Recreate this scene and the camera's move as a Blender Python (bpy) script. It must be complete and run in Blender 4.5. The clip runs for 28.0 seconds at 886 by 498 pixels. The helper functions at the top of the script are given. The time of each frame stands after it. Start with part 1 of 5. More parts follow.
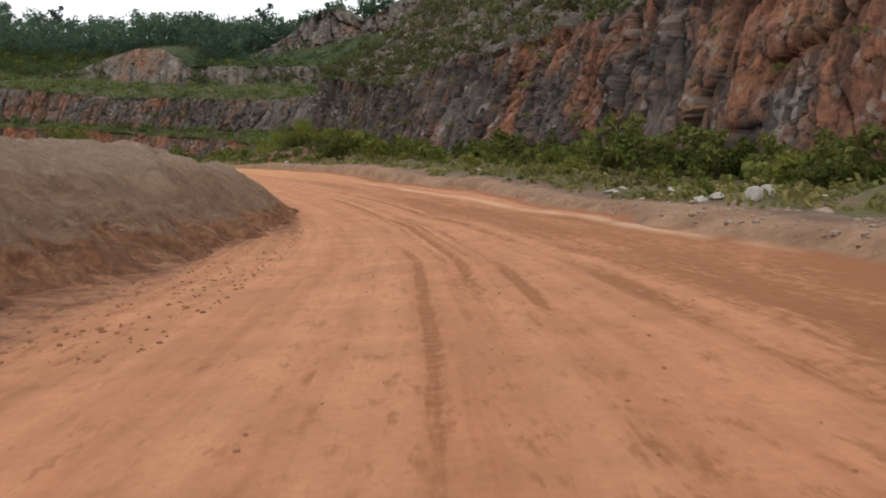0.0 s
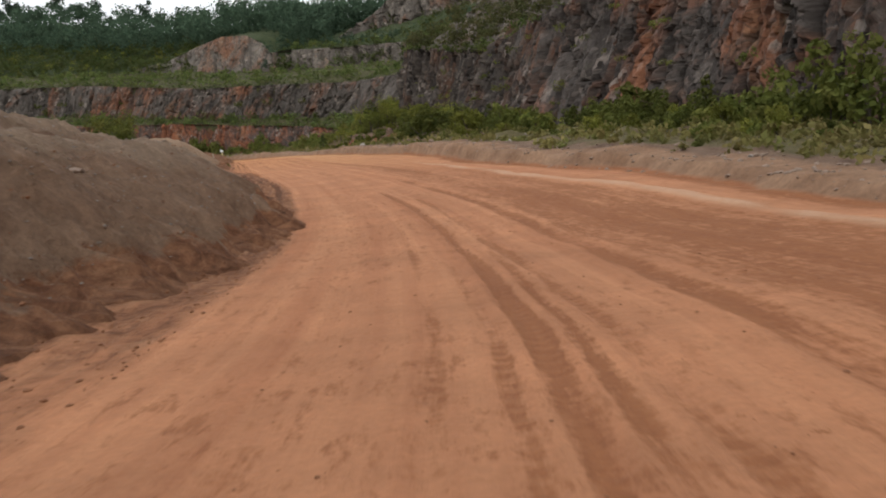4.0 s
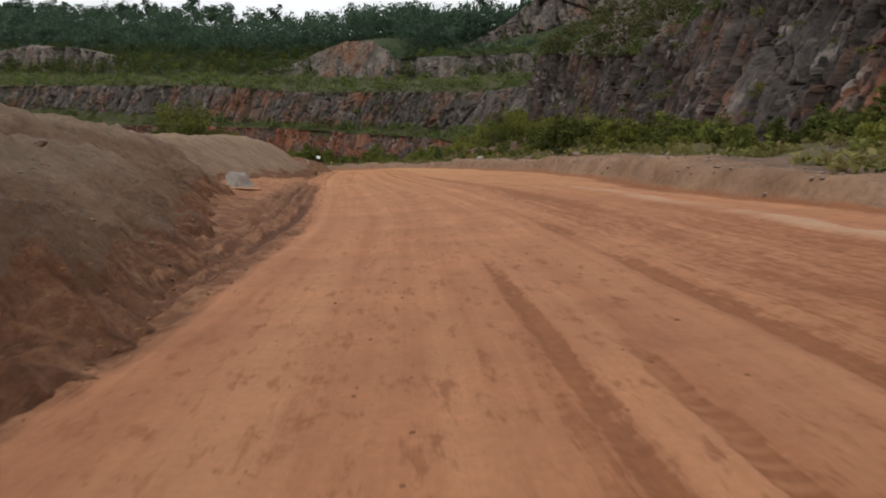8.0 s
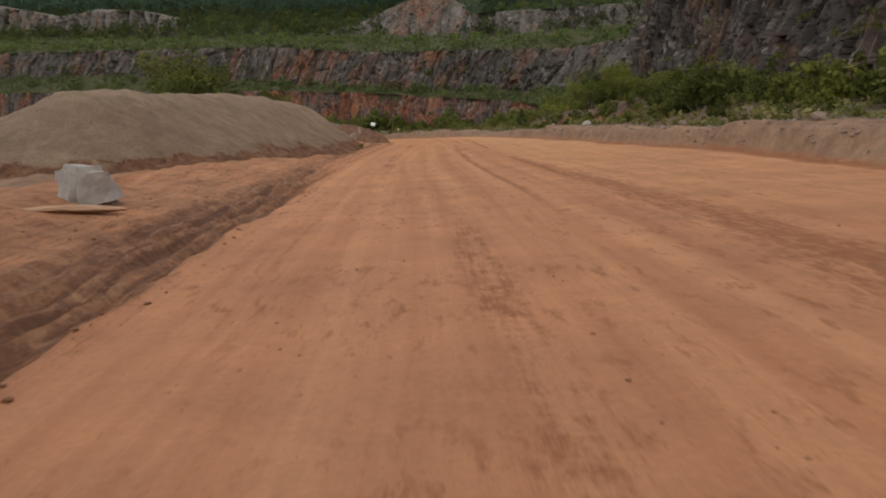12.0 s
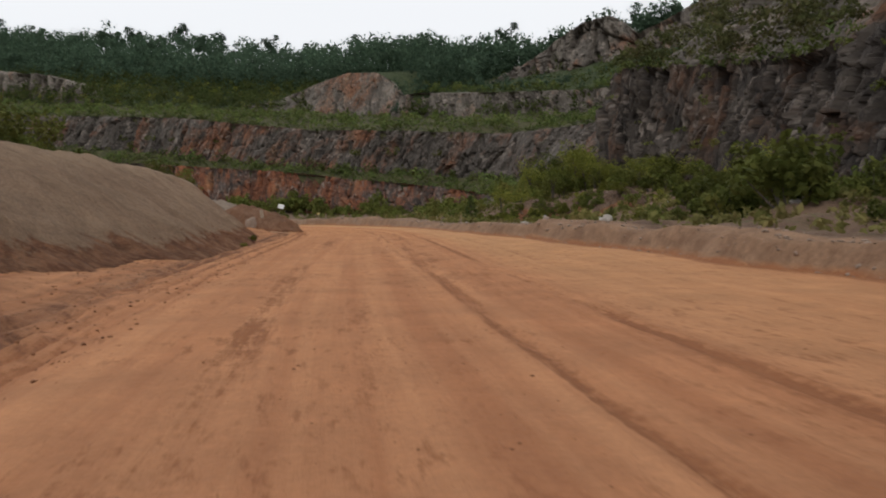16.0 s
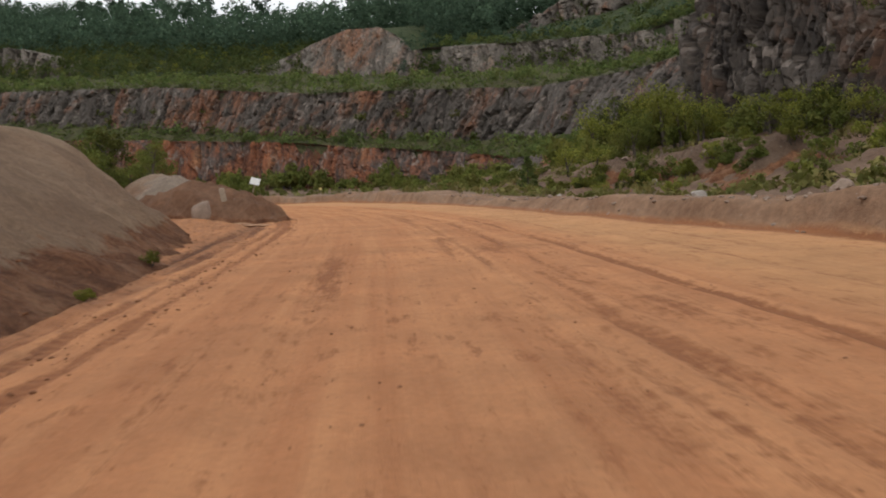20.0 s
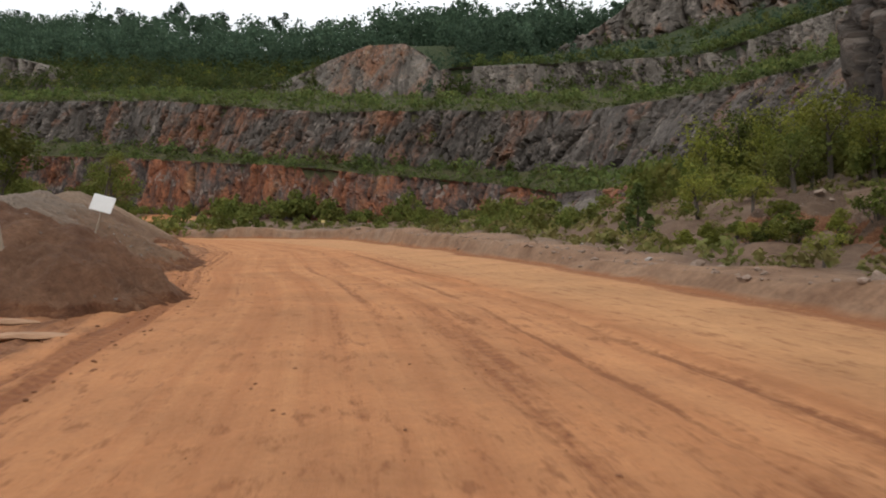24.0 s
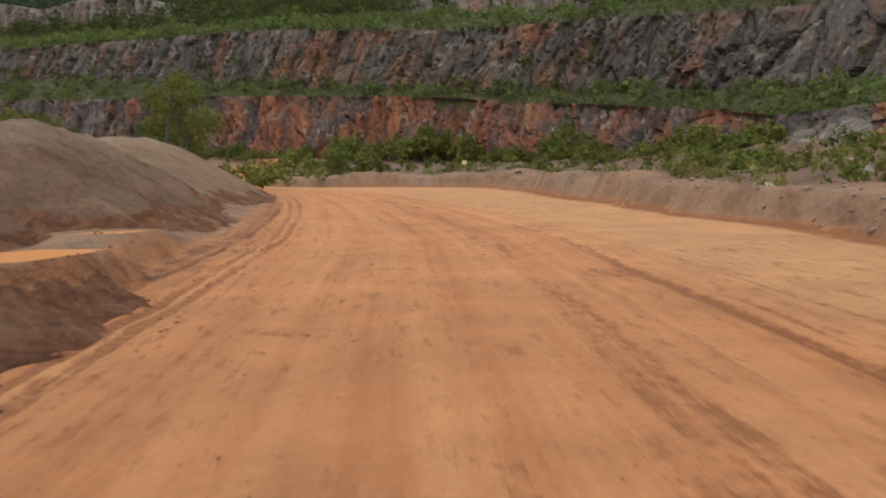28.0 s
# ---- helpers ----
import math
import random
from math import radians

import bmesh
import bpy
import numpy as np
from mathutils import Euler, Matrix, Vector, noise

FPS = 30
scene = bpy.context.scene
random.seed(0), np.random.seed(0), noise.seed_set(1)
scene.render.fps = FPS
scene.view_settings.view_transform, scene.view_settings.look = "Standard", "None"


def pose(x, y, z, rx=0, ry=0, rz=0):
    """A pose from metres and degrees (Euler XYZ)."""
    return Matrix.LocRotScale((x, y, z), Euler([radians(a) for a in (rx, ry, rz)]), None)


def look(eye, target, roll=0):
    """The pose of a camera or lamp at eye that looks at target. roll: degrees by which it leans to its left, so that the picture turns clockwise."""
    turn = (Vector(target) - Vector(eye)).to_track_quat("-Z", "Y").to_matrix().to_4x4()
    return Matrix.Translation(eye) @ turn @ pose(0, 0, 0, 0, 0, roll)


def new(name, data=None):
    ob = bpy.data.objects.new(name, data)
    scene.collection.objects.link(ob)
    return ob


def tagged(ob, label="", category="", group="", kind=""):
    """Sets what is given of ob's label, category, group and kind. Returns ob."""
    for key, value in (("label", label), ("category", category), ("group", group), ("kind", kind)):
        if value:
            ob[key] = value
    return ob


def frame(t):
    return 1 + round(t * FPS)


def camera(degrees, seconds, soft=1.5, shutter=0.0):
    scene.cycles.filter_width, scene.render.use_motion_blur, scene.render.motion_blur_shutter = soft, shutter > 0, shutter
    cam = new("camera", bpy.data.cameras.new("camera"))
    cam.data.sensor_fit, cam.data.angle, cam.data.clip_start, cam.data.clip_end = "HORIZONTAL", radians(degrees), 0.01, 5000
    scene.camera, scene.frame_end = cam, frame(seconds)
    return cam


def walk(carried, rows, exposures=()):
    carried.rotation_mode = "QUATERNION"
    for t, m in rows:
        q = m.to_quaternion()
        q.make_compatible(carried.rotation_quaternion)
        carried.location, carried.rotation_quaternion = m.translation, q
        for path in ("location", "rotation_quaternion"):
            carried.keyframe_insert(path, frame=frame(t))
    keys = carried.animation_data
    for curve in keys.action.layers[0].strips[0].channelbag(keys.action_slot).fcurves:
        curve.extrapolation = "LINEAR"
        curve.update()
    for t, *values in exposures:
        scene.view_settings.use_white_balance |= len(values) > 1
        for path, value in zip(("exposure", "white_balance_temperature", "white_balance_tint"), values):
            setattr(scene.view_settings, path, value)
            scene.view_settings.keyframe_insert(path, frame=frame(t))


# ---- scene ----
cam = camera(55.7, 28.0, soft=1.9, shutter=0.25)
# seconds, eye x y z in metres, heading to the left of +y, pitch, roll in degrees
PATH = [
    (0.0, 0.52, -0.07, 1.45, 0.17, -3.57, -2.92),
    (0.5, 0.51, 2.37, 1.65, 1.87, -3.37, -4.14),
    (1.0, 0.42, 5.30, 1.77, 1.58, -4.11, -4.61),
    (1.5, 0.29, 8.37, 1.83, 1.51, -3.76, -4.13),
    (2.0, 0.16, 11.41, 1.85, 1.41, -4.53, -4.14),
    (2.5, 0.02, 14.32, 1.85, 4.41, -4.35, -5.52),
    (3.0, -0.13, 17.10, 1.83, 6.17, -4.77, -4.96),
    (3.5, -0.30, 19.76, 1.82, 7.10, -4.61, -5.54),
    (5.5, -1.49, 30.25, 1.90, 8.97, -3.75, -4.14),
    (6.0, -1.98, 33.00, 1.98, 11.03, -4.00, -3.66),
    (6.5, -2.55, 35.84, 2.08, 10.82, -4.51, -3.34),
    (7.0, -3.19, 38.75, 2.20, 11.48, -2.63, -3.37),
    (7.5, -3.90, 41.72, 2.34, 12.05, -2.63, -1.78),
    (8.0, -4.67, 44.73, 2.51, 15.09, -2.53, -1.89),
    (8.5, -5.48, 47.74, 2.69, 16.14, -1.19, -2.03),
    (9.0, -6.33, 50.74, 2.89, 16.23, -2.22, -2.16),
    (9.5, -7.21, 53.70, 3.10, 17.98, -1.95, -1.42),
    (10.0, -8.10, 56.62, 3.31, 18.45, -2.73, -1.53),
    (10.5, -9.00, 59.48, 3.53, 18.74, -3.53, -2.50),
    (11.0, -9.92, 62.28, 3.75, 18.39, -3.25, -2.96),
    (11.5, -10.85, 65.02, 3.97, 19.77, -3.19, -2.08),
    (12.0, -11.80, 67.72, 4.19, 20.44, -4.69, -2.01),
    (12.5, -12.78, 70.39, 4.40, 19.80, -3.36, -0.88),
    (13.0, -13.78, 73.05, 4.61, 16.84, 0.22, -1.51),
    (13.5, -14.82, 75.71, 4.82, 14.98, 1.73, 0.67),
    (15.5, -19.37, 86.71, 5.60, 13.49, 0.48, 0.44),
    (16.0, -20.61, 89.58, 5.79, 14.92, 1.10, -0.02),
    (16.5, -21.86, 92.49, 5.99, 17.30, 1.77, 0.65),
    (17.0, -23.13, 95.44, 6.18, 18.27, 0.91, 0.81),
    (17.5, -24.40, 98.41, 6.38, 19.35, 1.38, 1.11),
    (18.0, -25.65, 101.39, 6.58, 19.10, 1.10, 0.85),
    (18.5, -26.88, 104.36, 6.79, 17.97, -0.05, 1.23),
    (19.0, -28.07, 107.32, 7.00, 15.48, 1.20, -0.40),
    (19.5, -29.22, 110.26, 7.22, 16.78, 1.92, -1.30),
    (20.0, -30.33, 113.18, 7.45, 15.44, -0.97, -2.29),
    (20.5, -31.39, 116.08, 7.67, 13.68, -1.00, -3.29),
    (22.5, -35.53, 127.84, 8.57, 14.74, -2.20, -1.36),
    (23.0, -36.62, 130.89, 8.78, 14.68, -0.64, -0.02),
    (23.5, -37.77, 134.01, 8.97, 15.54, 0.25, 0.33),
    (24.0, -38.98, 137.17, 9.15, 16.39, 1.48, -0.00),
    (24.5, -40.27, 140.36, 9.32, 17.96, -1.84, -0.21),
    (25.0, -41.62, 143.53, 9.48, 18.41, -3.48, -0.42),
    (25.5, -43.01, 146.64, 9.64, 20.09, -1.24, -0.52),
    (26.0, -44.44, 149.63, 9.79, 21.38, -1.71, 0.31),
    (26.5, -45.90, 152.49, 9.96, 24.58, -0.33, 0.32),
    (27.0, -47.43, 155.29, 10.17, 26.69, -0.23, -0.09),
    (27.5, -49.13, 158.20, 10.45, 28.07, -1.03, -0.41),
    (28.0, -51.22, 161.62, 10.82, 25.31, -2.61, -0.94),
]


def aim(x, y, z, heading, pitch, roll):
    a, p = radians(heading), radians(pitch)
    ahead = (-math.sin(a) * math.cos(p), math.cos(a) * math.cos(p), math.sin(p))
    return look((x, y, z), (x + 10 * ahead[0], y + 10 * ahead[1], z + 10 * ahead[2]), roll)


EXPOSURES = [(0.0, 0.0), (3.0, -0.13), (6.0, -0.28), (9.0, -0.4), (13.0, -0.42), (15.8, -0.52), (18.0, -0.36), (23.0, -0.26), (28.0, -0.06)]
walk(cam, [(t, aim(*row)) for t, *row in PATH], EXPOSURES)

# ---- sky and light: thin bright overcast ----
world = bpy.data.worlds.new("sky")
scene.world = world
world.use_nodes = True
wn, wl = world.node_tree.nodes, world.node_tree.links
sky = wn.new("ShaderNodeTexSky")
sky.sky_type, sky.sun_disc = "NISHITA", False
sky.sun_elevation, sky.sun_rotation = radians(54), radians(170)
wcoord = wn.new("ShaderNodeTexCoord")
wmap = wn.new("ShaderNodeMapping")
wmap.inputs["Scale"].default_value = (1.0, 1.0, 2.6)
wnoise = wn.new("ShaderNodeTexNoise")
wnoise.inputs["Scale"].default_value, wnoise.inputs["Detail"].default_value = 2.2, 5.0
wramp = wn.new("ShaderNodeValToRGB")
wramp.color_ramp.elements[0].position, wramp.color_ramp.elements[1].position = 0.10, 0.26
wscale = wn.new("ShaderNodeVectorMath")
wscale.operation = "SCALE"
wscale.inputs["Scale"].default_value = 0.16
wmix = wn.new("ShaderNodeMix")
wmix.data_type = "RGBA"
wmix.inputs["B"].default_value = (1.28, 1.31, 1.36, 1)
wl.new(wcoord.outputs["Generated"], wmap.inputs["Vector"])
wl.new(wmap.outputs["Vector"], wnoise.inputs["Vector"])
wl.new(wnoise.outputs["Fac"], wramp.inputs["Fac"])
wl.new(sky.outputs["Color"], wscale.inputs[0])
wl.new(wscale.outputs["Vector"], wmix.inputs["A"])
wl.new(wramp.outputs["Color"], wmix.inputs["Factor"])
wl.new(wmix.outputs["Result"], wn["Background"].inputs["Color"])
wn["Background"].inputs["Strength"].default_value = 1.0
sun = new("sun", bpy.data.lights.new("sun", "SUN"))
sun.data.energy, sun.data.angle, sun.data.color = 0.7, radians(18), (1.0, 0.95, 0.88)
sun.matrix_world = look((10, -70, 220), (-20, 90, 5))


# ---- materials ----
class Mat:
    """A node material put together step by step."""

    def __init__(self, name, rough=0.9):
        self.m = bpy.data.materials.new(name)
        self.m.use_nodes = True
        self.n, self.l = self.m.node_tree.nodes, self.m.node_tree.links
        self.b = self.n["Principled BSDF"]
        self.b.inputs["Roughness"].default_value = rough
        self.b.inputs["Specular IOR Level"].default_value = 0.25
        self.coord = self.n.new("ShaderNodeTexCoord").outputs["Object"]

    def stretch(self, sx, sy, sz, source=None):
        k = self.n.new("ShaderNodeMapping")
        k.inputs["Scale"].default_value = (sx, sy, sz)
        self.l.new(source or self.coord, k.inputs["Vector"])
        return k.outputs["Vector"]

    def noise(self, scale, detail=4.0, rough=0.6, source=None, warp=0.0):
        k = self.n.new("ShaderNodeTexNoise")
        k.inputs["Scale"].default_value, k.inputs["Detail"].default_value, k.inputs["Roughness"].default_value = scale, detail, rough
        k.inputs["Distortion"].default_value = warp
        self.l.new(source or self.coord, k.inputs["Vector"])
        return k.outputs["Fac"]

    def cracks(self, scale, source=None, feature="DISTANCE_TO_EDGE"):
        k = self.n.new("ShaderNodeTexVoronoi")
        k.feature = feature
        k.inputs["Scale"].default_value = scale
        self.l.new(source or self.coord, k.inputs["Vector"])
        return k.outputs["Distance"]

    def attr(self, name):
        k = self.n.new("ShaderNodeAttribute")
        k.attribute_name = name
        return k.outputs["Fac"]

    def pair(self, a, b):
        k = self.n.new("ShaderNodeCombineXYZ")
        self.l.new(a, k.inputs["X"])
        self.l.new(b, k.inputs["Y"])
        return k.outputs["Vector"]

    def ramp(self, fac, lo, hi, a=0.0, b=1.0):
        k = self.n.new("ShaderNodeMapRange")
        for key, v in (("From Min", lo), ("From Max", hi), ("To Min", a), ("To Max", b)):
            k.inputs[key].default_value = v
        self.l.new(fac, k.inputs["Value"])
        return k.outputs["Result"]

    def math(self, op, a, b):
        k = self.n.new("ShaderNodeMath")
        k.operation = op
        for v, s in ((a, k.inputs[0]), (b, k.inputs[1])):
            if isinstance(v, (int, float)):
                s.default_value = v
            else:
                self.l.new(v, s)
        return k.outputs["Value"]

    def mix(self, fac, a, b):
        k = self.n.new("ShaderNodeMix")
        k.data_type = "RGBA"
        self.l.new(fac, k.inputs["Factor"])
        for v, s in ((a, k.inputs["A"]), (b, k.inputs["B"])):
            if isinstance(v, tuple):
                s.default_value = (*v, 1)
            else:
                self.l.new(v, s)
        return k.outputs["Result"]

    def value(self, colour, fac, lo, hi):
        k = self.n.new("ShaderNodeHueSaturation")
        self.l.new(colour, k.inputs["Color"])
        self.l.new(self.ramp(fac, 0.25, 0.75, lo, hi), k.inputs["Value"])
        return k.outputs["Color"]

    def done(self, colour, height=None, dist=0.05, strength=0.6):
        if isinstance(colour, tuple):
            self.b.inputs["Base Color"].default_value = (*colour, 1)
        else:
            self.l.new(colour, self.b.inputs["Base Color"])
        if height is not None:
            k = self.n.new("ShaderNodeBump")
            k.inputs["Distance"].default_value, k.inputs["Strength"].default_value = dist, strength
            self.l.new(height, k.inputs["Height"])
            self.l.new(k.outputs["Normal"], self.b.inputs["Normal"])
        return self.m


def rock_material(name, red, grey=(0.145, 0.120, 0.108), tone=1.0, dark_from=None, seam=None, rusts=((0.120, 0.055, 0.034), (0.265, 0.110, 0.056)), ochre=(0.30, 0.165, 0.082)):
    """Fractured quarry rock: grey-brown with iron-red staining; red sets how much of it is stained, seam a stretch that is richest in iron."""
    k = Mat(name, 0.9)
    g = tuple(c * tone for c in grey)
    where = k.n.new("ShaderNodeSeparateXYZ")
    k.l.new(k.coord, where.inputs["Vector"])
    # along the wall and up it
    wall = k.n.new("ShaderNodeCombineXYZ")
    k.l.new(k.attr("joint"), wall.inputs["X"])
    k.l.new(where.outputs["Z"], wall.inputs["Z"])
    k.coord = wall.outputs["Vector"]
    tall = k.stretch(1, 1, 0.5)
    small = k.n.new("ShaderNodeTexVoronoi")
    small.inputs["Scale"].default_value = 2.0
    k.l.new(k.stretch(1, 1, 0.7), small.inputs["Vector"])
    chip = k.n.new("ShaderNodeSeparateColor")
    k.l.new(small.outputs["Color"], chip.inputs["Color"])
    block = k.ramp(k.attr("block"), 0.22, 0.78)
    mixed = k.math("ADD", k.math("MULTIPLY", block, 0.62), k.math("MULTIPLY", chip.outputs["Red"], 0.38))
    col = k.mix(mixed, tuple(c * 0.48 for c in g), tuple(c * 1.50 for c in g))
    # dark weathered skin in upright streaks
    skin = k.ramp(k.noise(0.20, 6.0, 0.65, k.stretch(1, 1, 0.22), 0.4), 0.50, 0.64, 0.0, 0.7)
    col = k.mix(skin, col, tuple(c * 0.42 for c in g))
    stain = k.noise(0.10, 6.0, 0.62, k.stretch(1, 1, 0.85), 0.6)
    stain = k.math("ADD", stain, k.math("MULTIPLY", k.math("SUBTRACT", mixed, 0.5), 0.14))
    if seam:
        axis, mid, half, gain = seam
        off = k.math("ABSOLUTE", k.math("SUBTRACT", where.outputs[axis], mid), 0.0)
        stain = k.math("ADD", stain, k.ramp(off, half * 0.55, half * 1.25, gain, -gain * 0.4))
    rust = k.mix(k.ramp(k.noise(0.45, 5.0, 0.6, tall), 0.34, 0.66), rusts[0], rusts[1])
    rust = k.mix(k.ramp(k.noise(0.17, 4.0, 0.6, tall), 0.56, 0.66, 0.0, 0.8), rust, ochre)
    rust = k.value(rust, mixed, 0.62, 1.32)
    col = k.mix(k.ramp(stain, 0.52 - red, 0.68 - red, 0.0, 0.92), col, rust)
    moss = k.ramp(k.noise(0.13, 5.0, 0.7), 0.60, 0.70, 0.0, 0.6)
    col = k.mix(moss, col, (0.072, 0.074, 0.036))
    col = k.value(col, k.noise(2.4, 6.0, 0.75), 0.62, 1.38)
    # near-black lines along cracks: the shade of their depth, painted into the colour
    crack_shade = k.ramp(k.cracks(0.85, tall), 0.0, 0.035, 0.55, 0.0)
    col = k.mix(crack_shade, col, (0.036, 0.028, 0.024))
    if dark_from:
        # darker tones further along the cliff
        far = k.math("ADD", where.outputs["Y"], k.math("MULTIPLY", k.noise(0.05, 4.0), 60.0))
        dark_rock = k.mix(k.ramp(stain, 0.46, 0.60), k.mix(mixed, (0.014, 0.011, 0.010), (0.078, 0.064, 0.053)), k.mix(mixed, (0.020, 0.012, 0.008), (0.094, 0.051, 0.032)))
        col = k.mix(k.ramp(far, dark_from + 22, dark_from + 48, 0.0, 0.95), col, k.value(dark_rock, k.noise(1.3, 6.0, 0.75, tall), 0.55, 1.6))
    pale = k.math("MULTIPLY", k.ramp(k.noise(0.22, 6.0, 0.7), 0.50, 0.62, 0.0, 0.75), k.ramp(chip.outputs["Green"], 0.55, 0.8))
    col = k.mix(pale, col, (0.33 * tone, 0.275 * tone, 0.235 * tone))
    h = k.math("ADD", k.noise(1.8, 8.0, 0.72, tall), k.math("MULTIPLY", chip.outputs["Red"], 0.5))
    h = k.math("ADD", h, k.math("MULTIPLY", k.cracks(3.1, tall, "F1"), 0.6))
    return k.done(col, h, 0.22, 0.9)


def soil_material(name, a, b, grain=7.0, stones=0.0, stone=(0.34, 0.30, 0.27), foot=0.0, crest=None):
    """Loose tipped soil: two tones in broad patches, fine grit; foot: height to which damp red soil is pushed up; crest: drier soil last tipped on top."""
    k = Mat(name, 0.96)
    patch = k.noise(0.32, 6.0, 0.7, None, 0.5)
    col = k.mix(k.ramp(patch, 0.34, 0.66), a, b)
    clods = k.noise(4.5, 7.0, 0.75)
    h = k.math("ADD", k.noise(2.2, 8.0, 0.72), k.math("MULTIPLY", k.noise(grain, 5.0, 0.7), 0.4))
    if crest:
        dry = k.math("ADD", k.attr("below"), k.math("MULTIPLY", k.math("SUBTRACT", k.noise(0.45, 5.0, 0.7), 0.5), 2.6))
        col = k.mix(k.ramp(dry, 0.25, 0.95, 0.85, 0.0), col, crest)
    if stones:
        spot = k.ramp(k.cracks(3.2, None, "F1"), 0.10, 0.16, 1.0, 0.0)
        spot = k.math("MULTIPLY", spot, k.ramp(k.noise(0.5, 3.0), 0.66 - stones, 0.72 - stones))
        col = k.mix(spot, col, stone)
        h = k.math("ADD", h, k.math("MULTIPLY", spot, 0.6))
    if foot:
        up = k.math("ADD", k.attr("rise"), k.math("MULTIPLY", k.math("SUBTRACT", k.noise(0.7, 6.0, 0.72), 0.5), 3.2 * foot))
        col = k.mix(k.ramp(up, 0.80 * foot, 1.10 * foot, 1.0, 0.0), col, mud_colour(k))
        h = k.math("ADD", h, k.math("MULTIPLY", clods, 0.5))
    col = k.value(col, k.noise(1.0, 7.0, 0.75, None, 0.6), 0.66, 1.30)
    col = k.value(col, k.noise(grain, 6.0, 0.75), 0.72, 1.28)
    return k.done(col, h, 0.30, 1.0)


def mud_colour(k):
    """Churned red-brown earth with drier lumps."""
    col = k.mix(k.ramp(k.noise(1.6, 7.0, 0.75, None, 0.8), 0.40, 0.60), (0.142, 0.057, 0.026), (0.285, 0.134, 0.068))
    dry = k.math("MULTIPLY", k.ramp(k.noise(0.8, 6.0, 0.7), 0.52, 0.68, 0.0, 0.65), k.ramp(k.noise(6.0, 5.0, 0.7), 0.36, 0.58))
    return k.mix(dry, col, (0.345, 0.195, 0.110))


def leaf_material(name, a, b, c):
    k = Mat(name, 0.75)
    k.b.inputs["Specular IOR Level"].default_value = 0.08
    isl = k.n.new("ShaderNodeNewGeometry").outputs["Random Per Island"]
    info = k.n.new("ShaderNodeObjectInfo").outputs["Random"]
    col = k.mix(isl, a, b)
    col = k.mix(k.ramp(k.noise(0.35, 3.0), 0.42, 0.66), col, c)
    col = k.value(col, info, 0.75, 1.3)
    col = k.value(col, k.noise(0.16, 3.0), 0.50, 1.50)
    thin = k.n.new("ShaderNodeBsdfTranslucent")
    k.l.new(col, thin.inputs["Color"])
    both = k.n.new("ShaderNodeMixShader")
    both.inputs["Fac"].default_value = 0.35
    k.l.new(k.b.outputs["BSDF"], both.inputs[1])
    k.l.new(thin.outputs["BSDF"], both.inputs[2])
    k.l.new(both.outputs["Shader"], k.n["Material Output"].inputs["Surface"])
    return k.done(col)


def plain_material(name, colour, rough=0.7, vary=0.18, grain=6.0, dist=0.02):
    k = Mat(name, rough)
    n = k.noise(grain, 6.0, 0.7)
    col = k.mix(k.ramp(n, 0.3, 0.7), tuple(c * (1 - vary) for c in colour), tuple(c * (1 + vary) for c in colour))
    return k.done(col, n, dist, 0.7)


